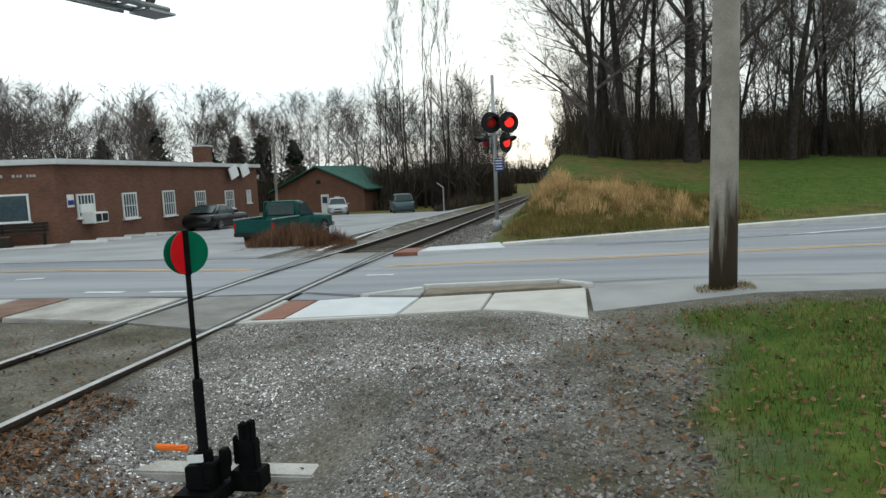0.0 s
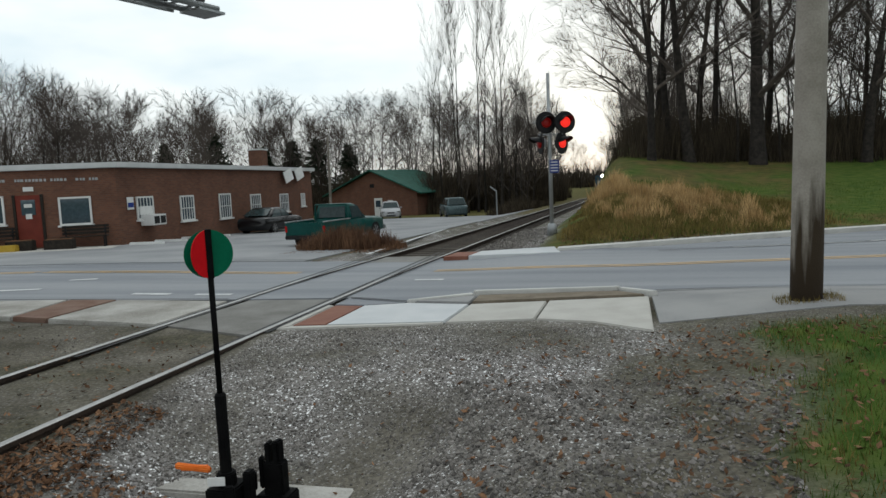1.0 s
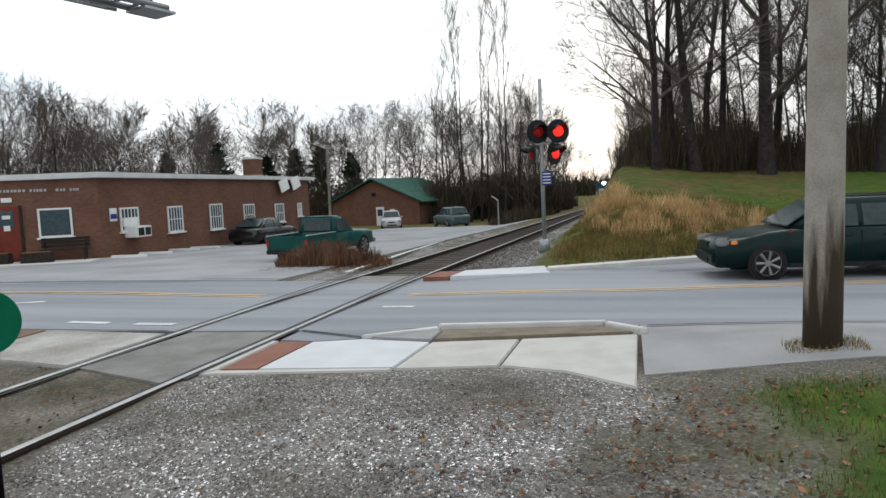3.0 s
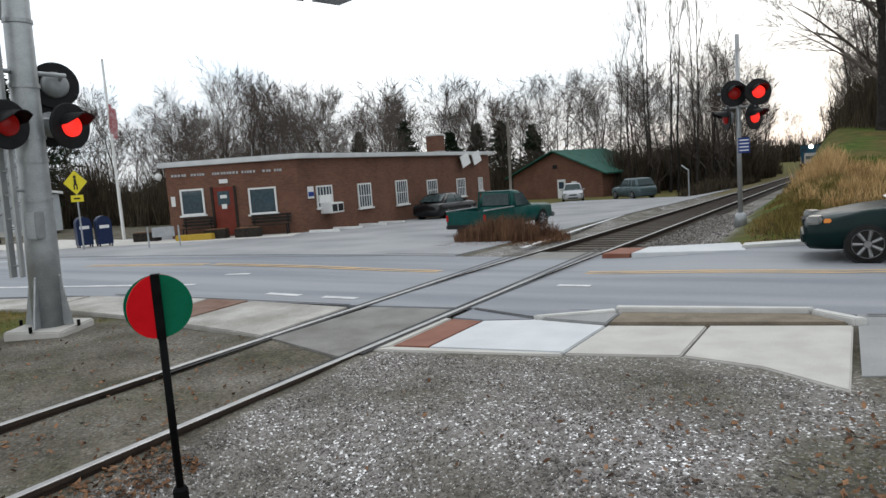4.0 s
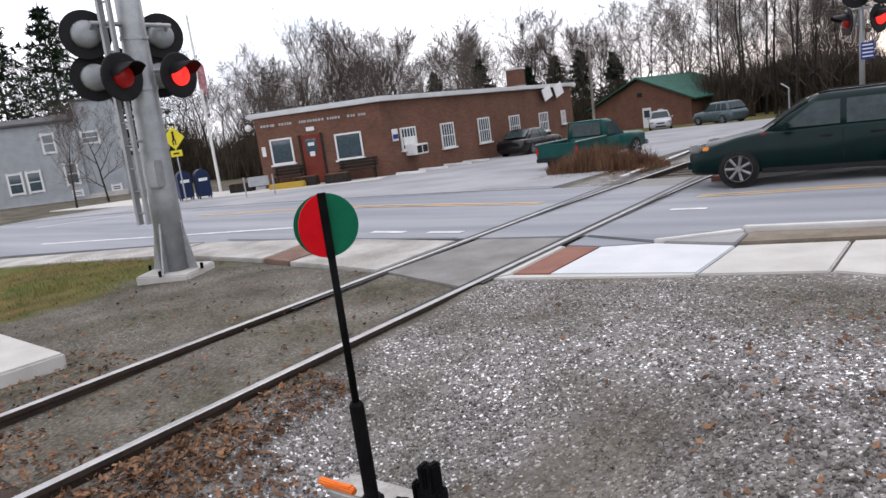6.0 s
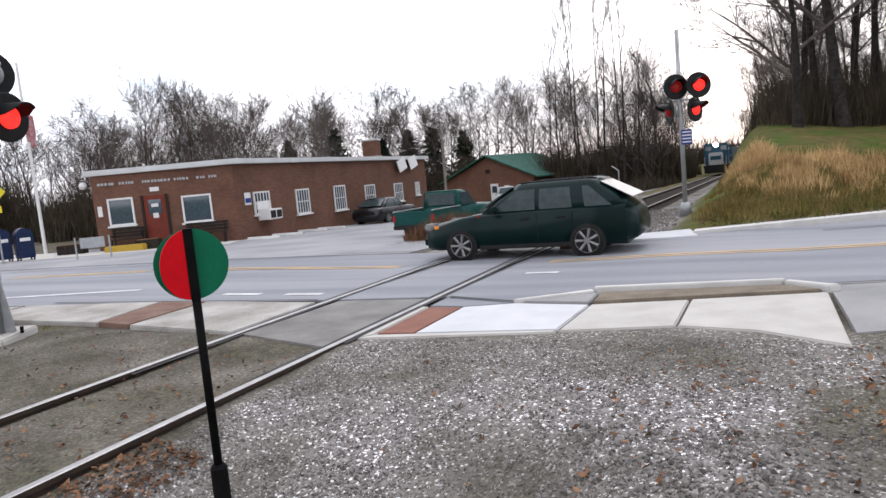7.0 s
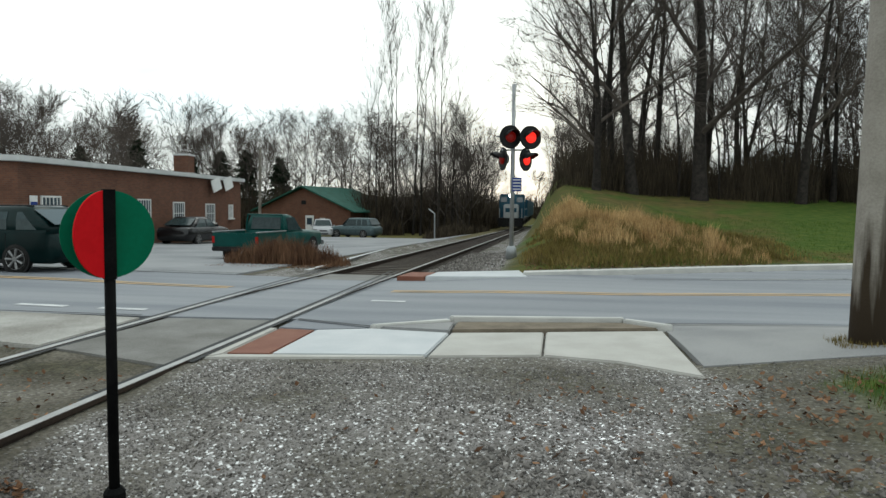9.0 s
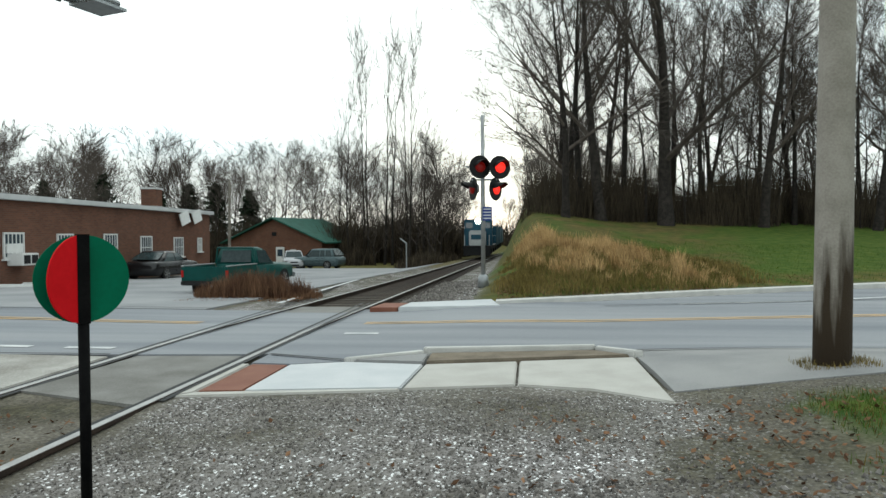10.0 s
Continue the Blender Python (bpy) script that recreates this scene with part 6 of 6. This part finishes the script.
def walking_sign():
    t = thing("crossing_sign", at(-19.0, 16.1, 30), "yellow diamond pedestrian sign on a metal post", "road sign")
    part("post", B().cyl((0, 0, 0), (0, 0, 2.9), 0.03, n=8), GALV, t)
    plate = part("diamond_plate", B().box((0, 0, 0), (1, 1, 1), m=pose(0.02, -0.04, 2.48, 0, 45, 0) @ Matrix.Diagonal((0.62, 0.012, 0.62, 1))), YELLOWSIGN, t, "yellow diamond plate")
    part("figure_bar", B().box((0.02, -0.05, 2.5), (0.09, 0.006, 0.24)).box((-0.03, -0.05, 2.32), (0.05, 0.006, 0.2), 0).box((0.07, -0.05, 2.32), (0.05, 0.006, 0.2), 0).cyl((0.02, -0.05, 2.68), (0.02, -0.056, 2.68), 0.055, n=10), TRIM, plate, "black walking pictogram")
    low = part("arrow_plate", B().box((0.02, -0.04, 1.90), (0.46, 0.012, 0.24)), YELLOWSIGN, t, "small yellow plate")
    part("arrow_bar", B().box((0.02, -0.05, 1.90), (0.24, 0.006, 0.06)), TRIM, low)


walking_sign()


def mail_box(x, y, rz):
    t = thing("mail_box", at(x, y, rz), "dark blue collection mail box on short legs", "mail box", "mail boxes")
    ring = [(-0.27, 0.12), (0.27, 0.12), (0.27, 0.95)] + [(0.27 * math.cos(a), 0.95 + 0.27 * math.sin(a)) for a in np.linspace(0.2, math.pi - 0.2, 8)] + [(-0.27, 0.95)]
    b = B()
    n = len(ring)
    b.add([(-0.25, y2, z) for y2, z in ring] + [(0.25, y2, z) for y2, z in ring], [tuple(range(n)), tuple(range(2 * n - 1, n - 1, -1))] + [(i, n + i, n + (i + 1) % n, (i + 1) % n) for i in range(n)])
    part("box_body", b, MAILBLUE, t)
    for sx in (-0.2, 0.2):
        for sy in (-0.22, 0.22):
            part("leg", B().box((sx, sy, 0.06), (0.05, 0.05, 0.14)), MAILBLUE, t)
    part("label_bar", B().box((0.256, 0, 0.8), (0.006, 0.34, 0.12)), WHITE, t)


mail_box(-20.4, 17.0, -20)
mail_box(-19.9, 17.5, -20)


def flag_pole():
    t = thing("flag_pole", at(-23.6, 20.8), "white flag pole with a slack red and white flag", "flag pole")
    part("pole", B().cyl((0, 0, 0), (0, 0, 8.2), 0.075, 0.05, 12), WHITE, t)
    b = B()
    for i in range(7):
        x = 0.06 + 0.11 * i
        for z in (6.2, 5.5, 4.9):
            b.v.append((x * (0.5 if z < 5.2 else 0.75), 0.08 * math.sin(i * 1.7 + z), z - 0.06 * i))
    b.f = [(3 * i + k, 3 * i + 3 + k, 3 * i + 4 + k, 3 * i + 1 + k) for i in range(6) for k in range(2)]
    part("flag", b, CLOTHR, t, "slack red and white cloth")


flag_pole()


def bench(x, y, rz, w):
    t = thing("bench", at(x, y, rz), "dark wooden bench with iron legs against the brick front", "bench", "benches")
    for i in range(3):
        part("seat_slat", B().box((0, -0.12 + 0.14 * i, 0.45), (w, 0.11, 0.035)), DARKWOOD, t)
    for i in range(3):
        part("back_slat", B().box((0, 0.24 + 0.02 * i, 0.58 + 0.13 * i), (w, 0.03, 0.10)), DARKWOOD, t)
    for sx in (-1, 1):
        part("leg", B().box((sx * w * 0.42, -0.1, 0.22), (0.05, 0.05, 0.44)).box((sx * w * 0.42, 0.22, 0.45), (0.05, 0.05, 0.9)).box((sx * w * 0.42, 0.05, 0.62), (0.05, 0.4, 0.04)), TRIM, t)


bench(-18.45, 20.75, 30, 1.3)
bench(-15.75, 22.3, 30, 1.7)


def planter(x, y, rz, w):
    t = thing("planter", at(x, y, rz), "dark wooden planter box with withered stems", "planter", "planters")
    part("box_side", B().box((0, 0, 0.2), (w, 0.5, 0.4)), DARKWOOD, t, bevel=0.02)
    part("soil", B().box((0, 0, 0.41), (w * 0.9, 0.4, 0.03)), LEAF, t)


planter(-17.1, 20.6, 30, 0.9)
planter(-15.9, 21.2, 30, 1.0)
planter(-20.2, 19.6, 30, 1.0)
tagged(part("kerb_block", B().box((0, 0, 0.13), (1.5, 0.35, 0.26)), YELLOWPAINT, m=at(-17.5, 19.85, 28), bevel=0.03), "yellow painted concrete block before the door", "kerb block")
for i, (x, y) in enumerate(((-13.7, 23.3), (-14.0, 25.2), (-14.4, 27.6), (-14.5, 29.3))):
    tagged(part("wheel_stop", B().box((0, 0, 0.06), (1.5, 0.16, 0.13)), WHITE, m=at(x, y, 6), bevel=0.03), "white concrete wheel stop in the parking lot", "wheel stop", "wheel stops")


def barrier(x, y, rz):
    t = thing("bicycle_rack", at(x, y, rz), "low grey metal rack at the edge of the walk", "rack", "racks")
    for sx in (-0.55, 0.55):
        part("post", B().cyl((sx, 0, 0), (sx, 0, 0.75), 0.03, n=8), GALV, t)
    part("panel", B().box((0, 0, 0.55), (0.8, 0.04, 0.35)), GALV, t, bevel=0.01)


barrier(-15.6, 17.0, 30)
setting("pavement_front", B().prism([(-30, 15.6), (-21, 16.2), (-13.6, 21.2), (-14.9, 23.3), (-19.9, 20.4), (-30, 21.5)], lambda x, y: height(x, y) - 0.12, lambda x, y: height(x, y) + 0.03), CONCRETE, "pale concrete forecourt before the brick building", bevel=0.012)


def guide_post():
    t = thing("track_post", at(-4.2, 50.0), "bent grey metal post beside the track", "post")
    part("post", B().cyl((0, 0, 0), (0, 0, 1.9), 0.05, n=8), GALV, t)
    part("arm", B().cyl((0, 0, 1.85), (-0.45, 0, 2.2), 0.045, n=8), GALV, t)


guide_post()
tagged(part("concrete_pad", B().box((0, 0, 0), (2.6, 0.75, 0.22)), CONCRETE, m=pose(-2.95, 3.72, -0.02, 0, 0, -3), bevel=0.02), "pale concrete pad on a stone footing beside the track", "concrete pad")


# ---- what moves ----
CAR_ROWS = [
    (0.0, 17.6, 18.3, 18), (1.8, 11.2, 15.75, 14), (2.2, 10.0, 15.25, 12), (2.8, 8.7, 14.75, 9), (3.3, 7.7, 14.4, 6), (3.5, 7.36, 14.32, 5), (4.0, 6.42, 14.28, 4), (4.5, 5.45, 14.2, 3), (5.0, 4.6, 14.1, 3), (5.2, 4.26, 14.05, 3),
    (6.3, 2.4, 13.95, 2), (6.5, 2.02, 13.9, 1), (7.0, 0.72, 13.75, 0), (7.5, -1.0, 13.8, -4), (8.0, -3.02, 14.05, -5), (8.5, -5.15, 14.2, -4), (9.0, -7.6, 14.25, -1), (9.5, -10.4, 14.0, 4), (10.0, -13.6, 13.4, 9)]
SUV_ROWS = [(0.0, -9.2, 110), (2.2, -9.5, 122), (4.5, -10.0, 140), (6.5, -10.6, 150), (8.5, -11.8, 162), (10.0, -12.9, 168)]
TRAIN_ROWS = [(0.0, 1.2, 158, -2.0), (2.5, 0.5, 136, -1.4), (5.0, 0.0, 114, -0.8), (7.5, -0.2, 93, 0), (10.0, -0.4, 72, 0)]


def motions():
    walk(WAGON, [(t, pose(x, y, height(x, y) + 0.005, 0, 0, 180 + a)) for t, x, y, a in CAR_ROWS])
    walk(SUV, [(t, pose(x, 57.0, height(x, 57.0), 0, 0, a)) for t, x, a in SUV_ROWS])
    walk(TRAIN, [(t, pose(x, y, track_z(y) + 0.02, 0, 0, a)) for t, x, y, a in TRAIN_ROWS])


motions()
